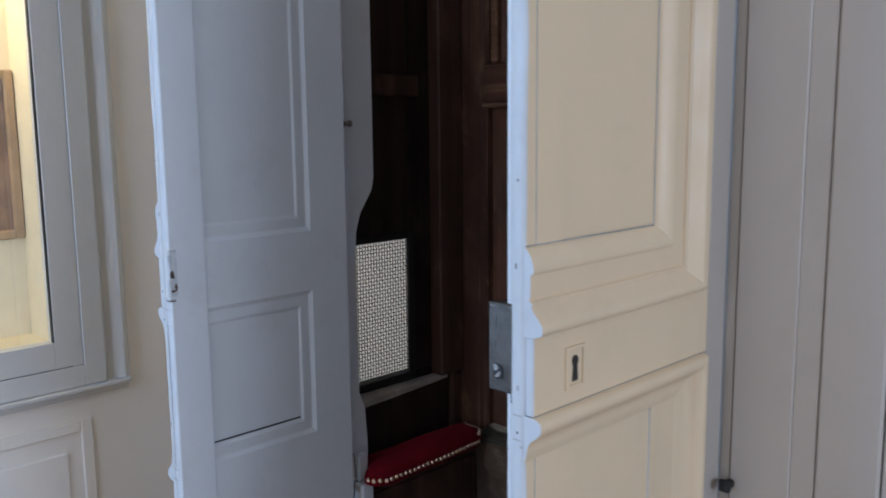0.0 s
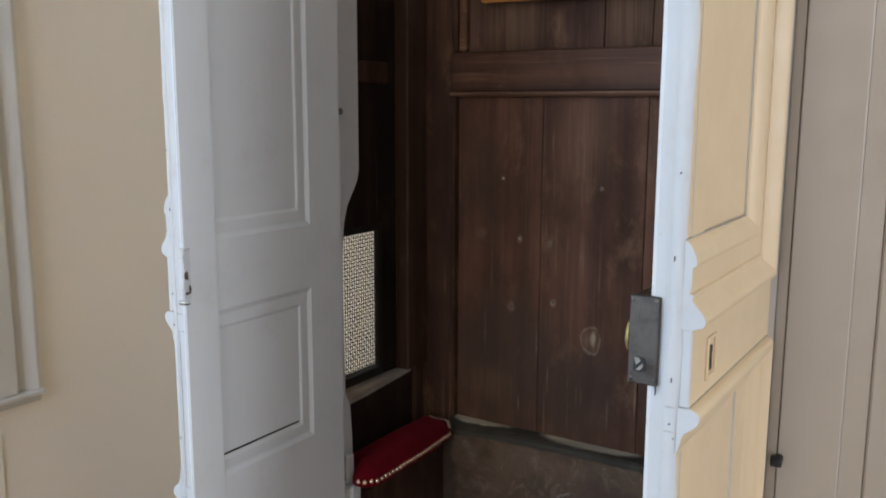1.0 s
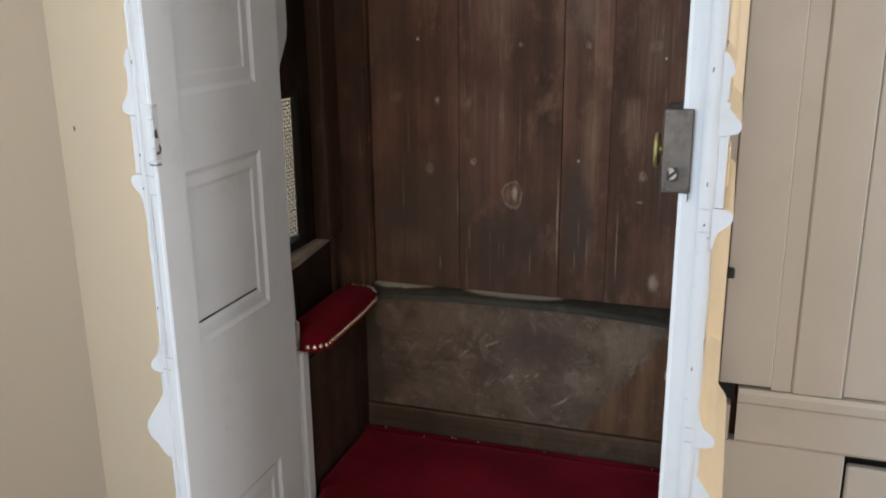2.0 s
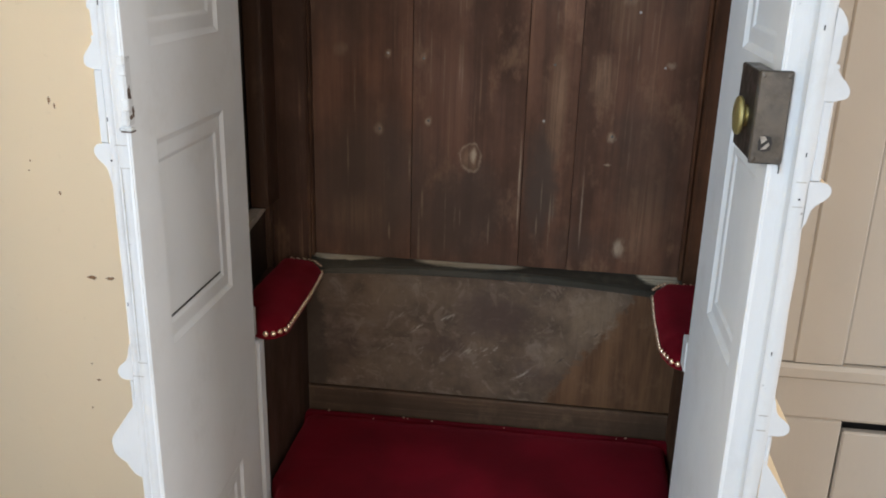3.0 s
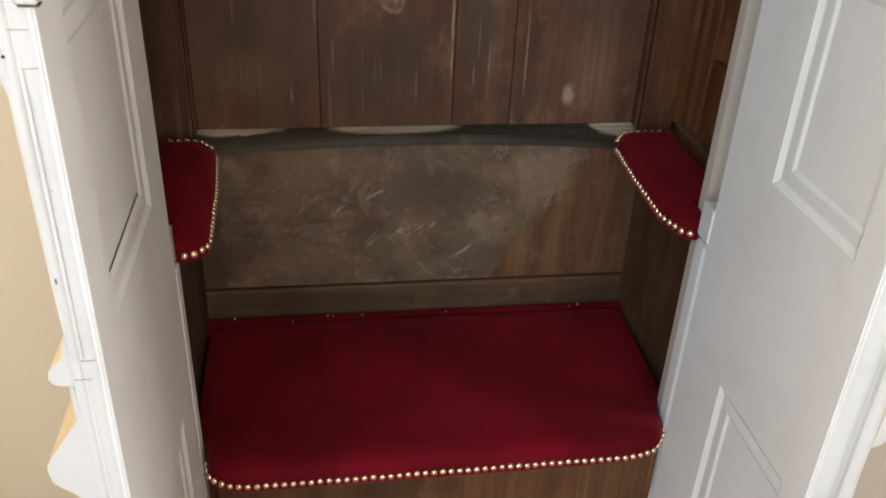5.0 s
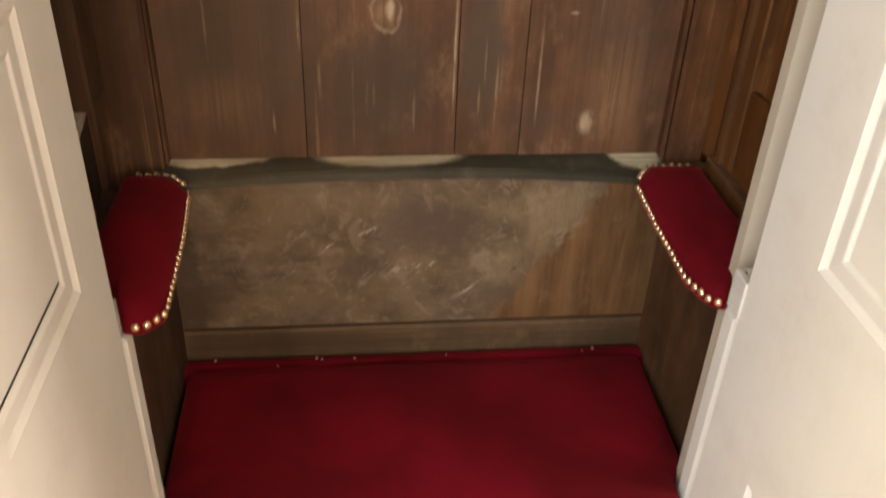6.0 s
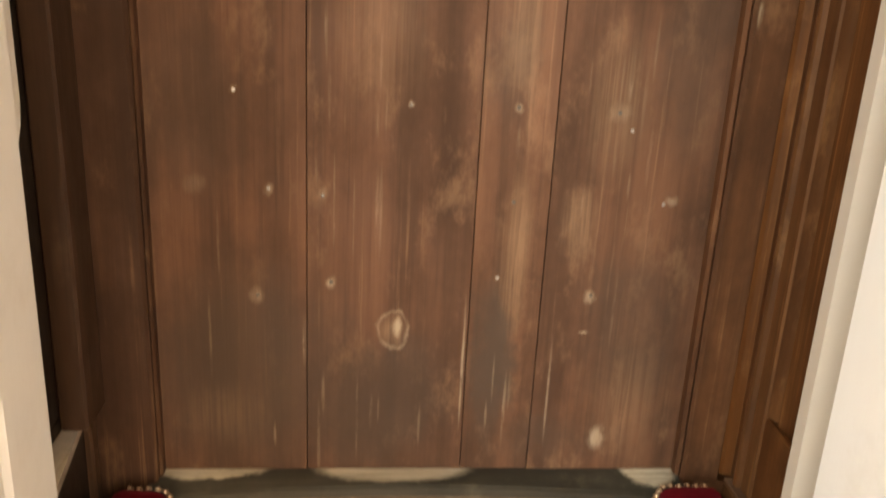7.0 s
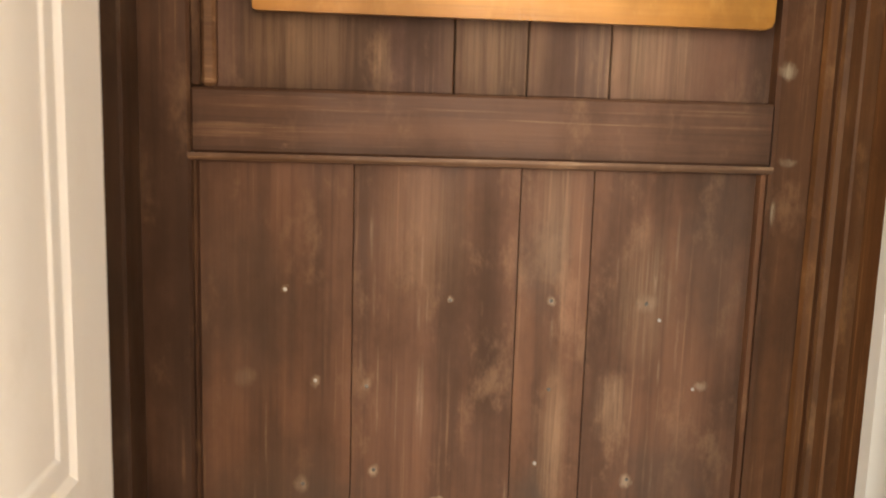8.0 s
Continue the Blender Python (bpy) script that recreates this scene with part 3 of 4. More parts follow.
boothpart("back_rail", box(B(), -1.1125, -0.4445, 1.260, 1.304, 1.4925, 1.565, 0.003), RAILW)
lip = [(1.2602, 1.4924), (1.2600, 1.4885), (1.2625, 1.4845), (1.267, 1.4832), (1.281, 1.4832), (1.281, 1.4924)]
boothpart("rail_bead", prism(B(), lip, "x", -1.116, -0.441), PALEBEAD, "rubbed pale lower edge")

# ledge over the bench back, arched at its front
XC = -0.80


def arch(x):
    return 0.8495 - 0.0135 * ((x - XC) / 0.300) ** 2


bm = B()
rows = []
for k in range(25):
    x = -1.125 + k * (0.69 / 24)
    rows.append([bm.verts.new(p) for p in ((x, 1.3035, 0.832), (x, 1.3035, 0.8512), (x, 1.2815, 0.8508), (x, 1.246, arch(x) + 0.003), (x, 1.240, arch(x)), (x, 1.2405, arch(x) - 0.010), (x, 1.262, 0.822))])
for a, b in zip(rows, rows[1:]):
    for i in range(7):
        bm.faces.new((a[i], b[i], b[(i + 1) % 7], a[(i + 1) % 7]))
bm.faces.new(rows[0]), bm.faces.new(rows[-1][::-1])
boothpart("ledge", bm, LEDGE, "blackened ledge with pale worn patches")
# bench back: a faded board over a bottom strip
bm = B()
pts = [(-1.125, 0.602)] + [(-0.435, 0.602)] + [(-0.435 - k * 0.03, arch(-0.435 - k * 0.03) - 0.003) for k in range(24)]
prism(bm, pts, "y", 1.2425, 1.262)
boothpart("bench_back", bm, BOARD, "faded grey-brown scuffed board")
boothpart("bottom_strip", box(B(), -1.125, -0.435, 1.236, 1.262, 0.50, 0.599, 0.003), wood("bench_strip_wood", (0.058, 0.033, 0.017), (0.112, 0.064, 0.033), (0.18, 0.110, 0.060), "x"))

# left wall with the grille opening
GY0, GY1, GZ0, GZ1 = 1.000, 1.140, 0.972, 1.237
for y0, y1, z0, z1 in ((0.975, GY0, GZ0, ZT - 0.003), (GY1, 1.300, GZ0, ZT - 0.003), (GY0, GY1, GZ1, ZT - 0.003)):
    boothpart("side_board", box(B(), XL - 0.0065, XL, y0, y1, z0, z1, 0.001), SIDE_L_SHADE)
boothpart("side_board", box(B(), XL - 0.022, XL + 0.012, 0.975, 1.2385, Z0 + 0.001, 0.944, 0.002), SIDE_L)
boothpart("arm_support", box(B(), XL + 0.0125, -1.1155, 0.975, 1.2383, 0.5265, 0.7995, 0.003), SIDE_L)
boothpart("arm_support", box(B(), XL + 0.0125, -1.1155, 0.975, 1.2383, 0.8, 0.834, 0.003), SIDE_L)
boothpart("side_board", box(B(), XL - 0.022, XL, 0.975, 1.300, 0.9445, GZ0 - 0.0005, 0.001), SIDE_L_SHADE)
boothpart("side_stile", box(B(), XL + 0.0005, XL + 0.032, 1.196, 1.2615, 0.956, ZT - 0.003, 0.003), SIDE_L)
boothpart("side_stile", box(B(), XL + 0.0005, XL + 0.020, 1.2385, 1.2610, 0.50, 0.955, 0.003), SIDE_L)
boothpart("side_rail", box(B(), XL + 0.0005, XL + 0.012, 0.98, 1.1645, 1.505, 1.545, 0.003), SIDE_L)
boothpart("grille_frame", frame_ring(B(), XL + 0.0005, XL + 0.0025, GY0, GY1, GZ0, GZ1, 0.013, 0.0005), BLACK, "black frame round the grille")
boothpart("side_ledge", prism(B(), [(XL + 0.0005, 0.985), (XL + 0.042, 0.985), (XL + 0.036, 1.06), (XL + 0.016, 1.228), (XL + 0.0005, 1.2345)], "z", 0.9445, 0.9555), ARMLEDGE, "ledge rubbed pale")
boothpart("ledge_board", prism(B(), [(XL + 0.0125, 0.987), (XL + 0.038, 0.987), (XL + 0.032, 1.06), (XL + 0.0145, 1.226), (XL + 0.0125, 1.230)], "z", 0.8345, 0.944), SIDE_L_SHADE)
# pierced grille: rows of touching rings
bm = B()
pitch, ro, ri = 0.0134, 0.0040, 0.0028
for row in range(42):
    for col in range(12):
        y = GY0 + (col + (0.5 if row % 2 else 0.0)) * pitch
        z = GZ0 + row * pitch / 2
        if y > GY1 + 0.002 or z > GZ1 + 0.002:
            continue
        seg = 12
        loops = []
        for r, x in ((ro, XL - 0.004), (ri, XL - 0.004), (ri, XL - 0.0054), (ro, XL - 0.0054)):
            loops.append([bm.verts.new((x, y + r * math.cos(k * math.tau / seg), z + r * math.sin(k * math.tau / seg))) for k in range(seg)])
        for a, b in zip(loops, loops[1:] + loops[:1]):
            for k in range(seg):
                bm.faces.new((a[k], a[(k + 1) % seg], b[(k + 1) % seg], b[k]))
        # short links to the two neighbours above
        for u in (-1, 1):
            c0, c1, w = 0.27 * pitch, 0.5 * pitch - 0.27 * pitch, 0.0005
            ring = [(u * c0 - u * w, c0 + w), (u * c0 + u * w, c0 - w), (u * c1 + u * w, c1 - w), (u * c1 - u * w, c1 + w)]
            prism(bm, [(y + p, z + q) for p, q in ring], "x", XL - 0.0054, XL - 0.004)
boothpart("grille", bm, GRILLE, "black pierced metal grille of rings")

# right wall
boothpart("side_board", box(B(), XR + 0.010, XR + 0.032, 0.975, 1.300, Z0 + 0.001, ZT - 0.003, 0.001), SIDE)
boothpart("side_stile", box(B(), XR, XR + 0.0095, 1.186, 1.300, 0.865, ZT - 0.003, 0.003), SIDE)
boothpart("side_rail", box(B(), XR + 0.0003, XR + 0.0095, 0.98, 1.1855, 0.865, 0.984, 0.003), SIDE)
boothpart("bead", prism(B(), [(XR + 0.0005, 1.2120), (XR - 0.006, 1.2135), (XR - 0.008, 1.219), (XR - 0.006, 1.2245), (XR + 0.0005, 1.226)], "z", 0.866, ZT - 0.003), SIDE)
boothpart("bead", prism(B(), [(XR + 0.0005, 1.244), (XR - 0.010, 1.246), (XR - 0.013, 1.2525), (XR - 0.010, 1.2585), (XR + 0.0005, 1.2612)], "z", 0.866, ZT - 0.003), SIDE)
boothpart("panel_moulding", prism(B(), [(XR + 0.0095, 1.1855), (XR + 0.002, 1.185), (XR + 0.006, 1.176), (XR + 0.0095, 1.170)], "z", 0.985, ZT - 0.003), SIDE)
boothpart("worn_edge", box(B(), XR - 0.0122, XR - 0.0004, 0.985, 1.236, 0.8648, 0.8690, 0.001), PALEBEAD, "thin rubbed edge of the side ledge")
boothpart("side_board", box(B(), XR - 0.012, XR + 0.0095, 0.975, 1.2385, Z0 + 0.001, 0.8645, 0.003), SIDE)
# shaded copy of the frame wood keeps the corner behind the armrest dark
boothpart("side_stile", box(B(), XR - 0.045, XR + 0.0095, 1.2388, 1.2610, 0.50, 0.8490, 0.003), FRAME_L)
boothpart("arm_support", box(B(), -0.4455, XR - 0.0125, 0.982, 1.2383, 0.5265, 0.834, 0.003), UNDERARM)

# bench box under the seat
boothpart("bench", box(B(), -1.186, -0.400, 0.968, 1.1955, Z0 + 0.001, 0.526, 0.004), SIDE)
boothpart("bench", box(B(), -1.124, -0.436, 1.196, 1.2355, Z0 + 0.001, 0.5128, 0.002), SIDE)
boothpart("bench_front", box(B(), -1.082, -0.484, 0.912, 0.9675, Z0 + 0.3, 0.526, 0.004), UNDERARM)

# jambs: shaped reveal boards and the shorter blocks below the armrests
prof = [(0.912, Z0 + 0.001), (0.966, Z0 + 0.001), (0.966, 0.90), (0.962, 0.96), (0.950, 0.99), (0.948, 1.10), (0.948, 1.22), (0.952, 1.275), (0.962, 1.305),
        (0.978, 1.328), (0.989, 1.345), (0.993, 1.365), (0.993, ZT - 0.002), (0.912, ZT - 0.002)]
boothpart("jamb", prism(B(), prof, "x", -1.150, -1.125), WHITE)
boothpart("jamb", prism(B(), [(0.964, Z0 + 0.001), (0.980, Z0 + 0.001), (0.980, ZT - 0.002), (0.964, ZT - 0.002)], "x", -0.468, -0.4450), FACADE)
boothpart("jamb", box(B(), -0.4600, -0.4448, 0.9035, 0.9435, 0.8835, ZT - 0.002, 0.002), FACADE)
for x0, x1, x2, x3 in ((-1.1245, -1.099, -1.1245, -1.112), (-0.4465, -0.474, -0.4465, -0.468)):
    boothpart("jamb_block", box(B(), x0, x1, 0.930, 0.958, Z0 + 0.001, 0.832, 0.004), WHITE)
    boothpart("jamb_block", box(B(), x2, x3, 0.934, 0.956, 0.8325, 0.882, 0.003), WHITE)

CHIPPED = plain("bare_wood_under_paint", (0.20, 0.165, 0.11), 0.9, 0.6, 200)
for y, z, w, h, seed in ((0.944, 0.860, 0.009, 0.016, 2), (0.941, 0.835, 0.005, 0.008, 5), (0.946, 0.880, 0.006, 0.003, 8)):
    rnd = random.Random(seed)
    pts = [(y + w * math.cos(a) * rnd.uniform(0.5, 1), z + h * math.sin(a) * rnd.uniform(0.5, 1)) for a in (k * math.tau / 15 for k in range(15))]
    boothpart("paint_chip", prism(B(), pts, "x", -0.4686, -0.4660), CHIPPED, "brown chip in the white paint")

bm = box(B(), -1.1248, -1.116, 0.925, 0.929, 1.452, 1.462, 0.001)
box(bm, -1.1248, -1.116, 0.938, 0.942, 1.452, 1.462, 0.001)
box(bm, -1.1175, -1.1145, 0.925, 0.942, 1.454, 1.460, 0.001)
boothpart("staple", bm, SHADE, "small painted iron staple")

# facade: left strip and the panelled part on the other side
boothpart("facade_stile", box(B(), -1.205, -1.1505, 0.944, 0.974, Z0 + 0.001, ZT - 0.001, 0.004), WALL, "beige painted outer stile")
boothpart("facade_stile", box(B(), -0.4445, -0.4325, 0.9455, 0.969, 0.866, ZT - 0.001, 0.0008), FACADE)
boothpart("facade_stile", box(B(), -0.4312, -0.3611, 0.944, 0.969, 0.866, ZT - 0.001, 0.0015), FACADE)
boothpart("facade_strip", box(B(), -0.36095, -0.3345, 0.9455, 0.970, 0.862, ZT - 0.001, 0.0008), FACADE)
boothpart("facade_strip", prism(B(), [(-0.3340, 0.970), (-0.3340, 0.948), (-0.331, 0.9445), (-0.2705, 0.9445), (-0.268, 0.9475), (-0.268, 0.970)], "z", 0.862, ZT - 0.001), FACADE)
boothpart("facade_panel", box(B(), -0.2668, 0.22, 0.9495, 0.970, 0.862, ZT - 0.001, 0.002), FACADE)
boothpart("facade_rail", prism(B(), [(0.972, 0.776), (0.945, 0.776), (0.943, 0.780), (0.943, 0.838), (0.938, 0.842), (0.938, 0.855), (0.943, 0.8605), (0.972, 0.8605)], "x", -0.404, 0.22), FACADE)
boothpart("facade_stile", box(B(), -0.4445, -0.413, 0.945, 0.969, 0.776, 0.832, 0.002), FACADE)
boothpart("facade_stile", box(B(), -0.4445, -0.2545, 0.945, 0.970, Z0 + 0.001, 0.7752, 0.002), FACADE)
boothpart("lower_panel", box(B(), -0.2495, 0.215, 0.949, 0.965, Z0 + 0.02, 0.757, 0.003), FACADE)
# black sheets added behind the facade, standing in for shade in its joints
boothpart("joint_shade", box(B(), -0.4443, -0.4085, 0.9700, 0.9725, 0.826, 0.872, 0), BLACK)
boothpart("joint_shade", box(B(), -0.354, 0.219, 0.985, 0.992, Z0 + 0.002, ZT - 0.004, 0), BLACK)
bm = box(B(), -0.434, -0.424, 0.922, 0.944, 1.031, 1.041, 0.002)
box(bm, -0.436, -0.423, 0.926, 0.932, 1.029, 1.043, 0.001)
boothpart("latch_pin", bm, BLACK, "small black iron pin")


# ---- door leaves ----
def sweep(bm, runs, profile, at, cap):
    """Sweep a moulding profile (offset, height) over mitred runs; at(run index, offset, height) gives the place. The first end is capped in the edge paint."""
    cols = [[bm.verts.new(at(i, s, h)) for s, h in profile] for i in range(runs)]
    for a, b in zip(cols, cols[1:]):
        for k in range(len(profile) - 1):
            bm.faces.new((a[k], b[k], b[k + 1], a[k + 1]))
    for i in (0, runs - 1) if cap == 2 else (0,):
        base = [bm.verts.new(at(i, profile[k][0], -0.0005)) for k in (-1, 0)]
        f = bm.faces.new(cols[i] + base)
        f.material_index = 1
    return bm


def ogee(points, n=3):
    """Softens a profile by cutting its corners."""
    for _ in range(n - 1):
        out = [points[0]]
        for (a, b), (c, d) in zip(points, points[1:]):
            out += [(0.75 * a + 0.25 * c, 0.75 * b + 0.25 * d), (0.25 * a + 0.75 * c, 0.25 * b + 0.75 * d)]
        points = out + [points[-1]]
    return points


def leaf(side, xin, label):
    """A door leaf standing open at a right angle; xin is its inner face, side +1 puts the outer face to +x."""
    def X(d):
        return xin + side * d

    F, HG, T, ZB, ZU = 0.594 if side > 0 else 0.592, 0.902 if side > 0 else 0.908, 0.033 if side > 0 else 0.021, 0.17, 2.06
    FI = 0.610 if side > 0 else F
    S0, S1 = (0.648, 0.803) if side > 0 else (0.647, 0.836)
    rows = ((1.297, 1.92), (0.982, 1.207), (0.26, 0.722)) if side > 0 else ((1.290, 1.92), (0.958, 1.194), (0.26, 0.692))
    BW, sink = 0.029, 0.85 if side > 0 else 0.65
    ys, zs = (FI, S0, S1, HG), (ZB, *rows[2], *rows[1], *rows[0], ZU)
    bm = B()
    solid = {(i, k) for i in range(3) for k in range(7) if not (i == 1 and k in (1, 3, 5))}
    vs = {}

    def V(i, k, d):
        if (i, k, d) not in vs:
            vs[i, k, d] = bm.verts.new((X(d), ys[i], zs[k]))
        return vs[i, k, d]

    for i, k in solid:
        bm.faces.new((V(i, k, 0), V(i + 1, k, 0), V(i + 1, k + 1, 0), V(i, k + 1, 0)))
        f = bm.faces.new((V(i, k, T), V(i + 1, k, T), V(i + 1, k + 1, T), V(i, k + 1, T)))
        f.material_index = 1
        for (di, dk), (p, q) in {(-1, 0): ((i, k), (i, k + 1)), (1, 0): ((i + 1, k), (i + 1, k + 1)), (0, -1): ((i, k), (i + 1, k)), (0, 1): ((i, k + 1), (i + 1, k + 1))}.items():
            if (i + di, k + dk) not in solid:
                bm.faces.new((V(*p, 0), V(*q, 0), V(*q, T), V(*p, T)))
    ob = part("door", bm, [WHITE, CREAM], booth, label)
    part("free_stile", box(B(), X(-0.0018), X(0.0005), FI + 0.001, S0 + 0.001, ZB + 0.001, ZU - 0.001, 0.0012), WHITE, ob)
    if side > 0:
        bm = box(B(), X(0.0185), X(T - 0.0003), F, FI, ZB, ZU, 0.0012)
        for f in bm.faces:
            if abs(f.calc_center_median().x - X(T - 0.0003)) < 0.0004:
                f.material_index = 1
        part("lap_strip", bm, [EDGE, CREAM], ob, "white lap along the free edge")
    # raised outer frame
    for y0, y1, z0, z1 in ((F + 0.0005, HG - 0.001, 1.2005, 1.2735), (0.8825, HG - 0.001, 1.274, ZU - 0.001), (0.8945, HG - 0.001, 0.94, 1.2), (F + 0.0005, HG - 0.001, 0.905, 0.9395)):
        bm = box(B(), X(T + 0.0002), X(T + (0.0095 if z0 > 0.95 or y0 > 0.7 else 0.005)), y0, y1, z0, z1, 0.0015)
        for f in bm.faces:
            if f.calc_center_median().y < F + 0.0015:
                f.material_index = 1
        part("outer_rail" if y0 < 0.7 else "outer_stile", bm, [CREAM, EDGE], ob)
    for z0, z1 in rows:
        open_foot = side < 0 and z0 == rows[1][0]
        part("panel", box(B(), X(0.0062 * sink), X(T - 0.0078), S0 + 0.001, S1 - 0.001, z0 + (BW + 0.0022 if open_foot else 0.010), z1 - 0.001, 0.001), WHITE, ob)
        if open_foot:
            part("open_joint", box(B(), X(T - 0.0077), X(T - 0.0073), S0 + 0.002, S1 - 0.002, z0 + 0.001, z0 + BW + 0.006, 0), BLACK, ob, "dark open joint under the panel")
        # bead round the sunk panel
        pr = ogee([(0.0, 0.0), (0.0008, 0.0008), (0.0065, 0.0044), (0.008, 0.0046), (0.0195, 0.0036), (0.0230, 0.0036), (0.0265, 0.0060), (BW, 0.0064)], 2)
        bm = B()
        corners = [(S0, z0, 0, 1), (S1, z0, -1, 1), (S1, z1, -1, -1), (S0, z1, 0, -1)]
        cols = [[bm.verts.new((X(h * sink), y + sy * s, z + sz * s)) for s, h in pr] for y, z, sy, sz in corners]
        for i in range(3):
            a, b = cols[i], cols[(i + 1) % 4]
            for k in range(len(pr) - 1):
                bm.faces.new((a[k], b[k], b[k + 1], a[k + 1]))
        part("bead", bm, WHITE, ob)
        part("outer_panel", box(B(), X(T - 0.0072), X(T - 0.0025), S0, S1, z0, z1, 0), CREAM, ob)
    # outer mouldings, cut through at the free edge
    hs = 1.0 if side > 0 else 0.85
    up = ogee([(0.0, 0.0), (0.002, 0.003), (0.009, 0.0080), (0.017, 0.0105), (0.0225, 0.0102), (0.0230, 0.0072), (0.026, 0.0070), (0.0440, 0.0068), (0.0445, 0.0055), (0.0470, 0.0055), (0.0475, 0.0088),
               (0.0508, 0.0090), (0.0513, 0.0072), (0.057, 0.0115), (0.063, 0.0170), (0.067, 0.0200), (0.072, 0.0207), (0.0762, 0.0185), (0.0775, 0.0140), (0.079, 0.0092)], 2)
    bm = B()
    zi, yi = 1.352, 0.802
    sweep(bm, 3, up, lambda i, s, h: (X(T + h * hs), (F - 0.0005, yi + s, yi + s)[i], (zi - s, zi - s, ZU - 0.002)[i]), 1)
    part("upper_moulding", bm, [CREAM, EDGE], ob)
    low = ogee([(0.0, 0.009), (0.001, 0.015), (0.005, 0.0195), (0.012, 0.0195), (0.018, 0.014), (0.022, 0.008), (0.028, 0.004), (0.036, 0.003), (0.044, 0.0)], 3)
    bm = B()
    zo, yo, zl = 1.201, 0.894, 0.941
    sweep(bm, 4, low, lambda i, s, h: (X(T + h * hs), (F - 0.0005, yo - s, yo - s, F - 0.0005)[i], (zo - s, zo - s, zl + s, zl + s)[i]), 2)
    part("lower_moulding", bm, [CREAM, EDGE], ob)
    wedge = [(X(T), 0.912), (X(T + 0.006), 0.905), (X(T + 0.031), 0.868), (X(T + 0.033), 0.862), (X(T + 0.031), 0.848), (X(T + 0.026), 0.842), (X(T + 0.018), 0.836), (X(T + 0.009), 0.822), (X(T), 0.818)]
    bm = B()
    lo = [bm.verts.new((x, F - 0.0005, z)) for x, z in wedge]
    hi = [bm.verts.new((x, HG - 0.004, z)) for x, z in wedge]
    f = bm.faces.new(lo)
    f.material_index = 1
    bm.faces.new(hi[::-1])
    for i in range(len(wedge)):
        bm.faces.new((lo[i], hi[i], hi[(i + 1) % len(wedge)], lo[(i + 1) % len(wedge)]))
    part("base_moulding", bm, [CREAM, EDGE], ob)
    # bare white-painted free edge
    rnd = random.Random(9 if side > 0 else 4)
    bm = B()
    n, lap = 46, 0.0185 if side > 0 else 0.0131
    cols = []
    for k in range(n + 1):
        z = ZB + (ZU - ZB) * k / n
        j = rnd.uniform(-0.0012, 0.0012)
        g = FI - F
        cols.append([bm.verts.new((X(d), F - 0.0008 + e, z)) for d, e in ((0.001, g + 0.0015), (0.004 + j, g), (lap - 0.0009, g + j * 0.3), (lap - 0.0003, 0.5 * g + 0.0030), (lap + 0.0005, j * 0.3), (T - 0.001 + j, 0), (T + 0.0012 + j, 0.003))])
    for a, b in zip(cols, cols[1:]):
        for i in range(6):
            bm.faces.new((a[i], b[i], b[i + 1], a[i + 1]))
    part("edge", bm, EDGE, ob, "thickly painted white edge", smooth=True)
    # open joints in the edge and the mouldings
    cracks = [(0.0105, 0.0003, 0.965, 1.176), (0.007, 0.005, 1.1765, 1.1772), (0.009, 0.006, 1.1995, 1.2003), (0.008, 0.005, 0.9625, 0.9632), (0.014, 0.006, 0.946, 0.9467)]
    for d, w, z0, z1 in cracks if side < 0 else [(0.0255, 0.0045, z0, z1) for d, w, z0, z1 in cracks[1:]]:
        part("joint_crack", box(B(), X(d - w), X(d + w), F - 0.0012, F + 0.001, z0, z1, 0), CRACK, ob)
    if side > 0:
        part("joint_crack", box(B(), X(T - 0.0005), X(T + 0.0006), F + 0.001, 0.800, 1.3522, 1.3534, 0), CRACK, ob)
        part("joint_crack", box(B(), X(T + 0.008), X(T + 0.0101), F + 0.001, 0.895, 1.1998, 1.2012, 0), CRACK, ob)
    # bare patches and nail dots on the edge
    for z, d, w, h in ((1.184, 0.020, 0.0009, 0.0009), (1.03, 0.018, 0.0005, 0.002), (1.335, 0.018, 0.0006, 0.0022), (1.225, 0.020, 0.0005, 0.002), (1.41, 0.02, 0.0008, 0.0008)):
        d += 0.006 if side > 0 else 0.0
        part("nail_hole", box(B(), X(d - w), X(d + w), F - 0.0012, F + 0.001, z - h, z + h, 0), BLACK, ob)
    return ob, X, F


left, XLf, FY = leaf(-1, -1.096, "grey-white panelled door leaf standing open")
right, XRf, _ = leaf(1, -0.486, "white panelled door leaf with lock, cream outside, standing open")

# strike plate, painted over, on the first leaf's edge
bm = box(B(), XLf(-0.0025), XLf(0.007), FY - 0.002, FY + 0.012, 1.218, 1.287, 0.002)
box(bm, XLf(-0.005), XLf(0.008), FY - 0.0035, FY + 0.006, 1.2145, 1.2175, 0.001)
box(bm, XLf(-0.004), XLf(0.003), FY - 0.003, FY + 0.004, 1.234, 1.246, 0.0012)
box(bm, XLf(-0.0035), XLf(0.004), FY - 0.003, FY + 0.003, 1.268, 1.279, 0.0012)
part("strike_plate", bm, [paint("painted_over_metal", (0.62, 0.62, 0.61), (0.16, 0.14, 0.12), 0.4, spots=0.56, bump=0.004)], left, "strike plate under chipped paint")

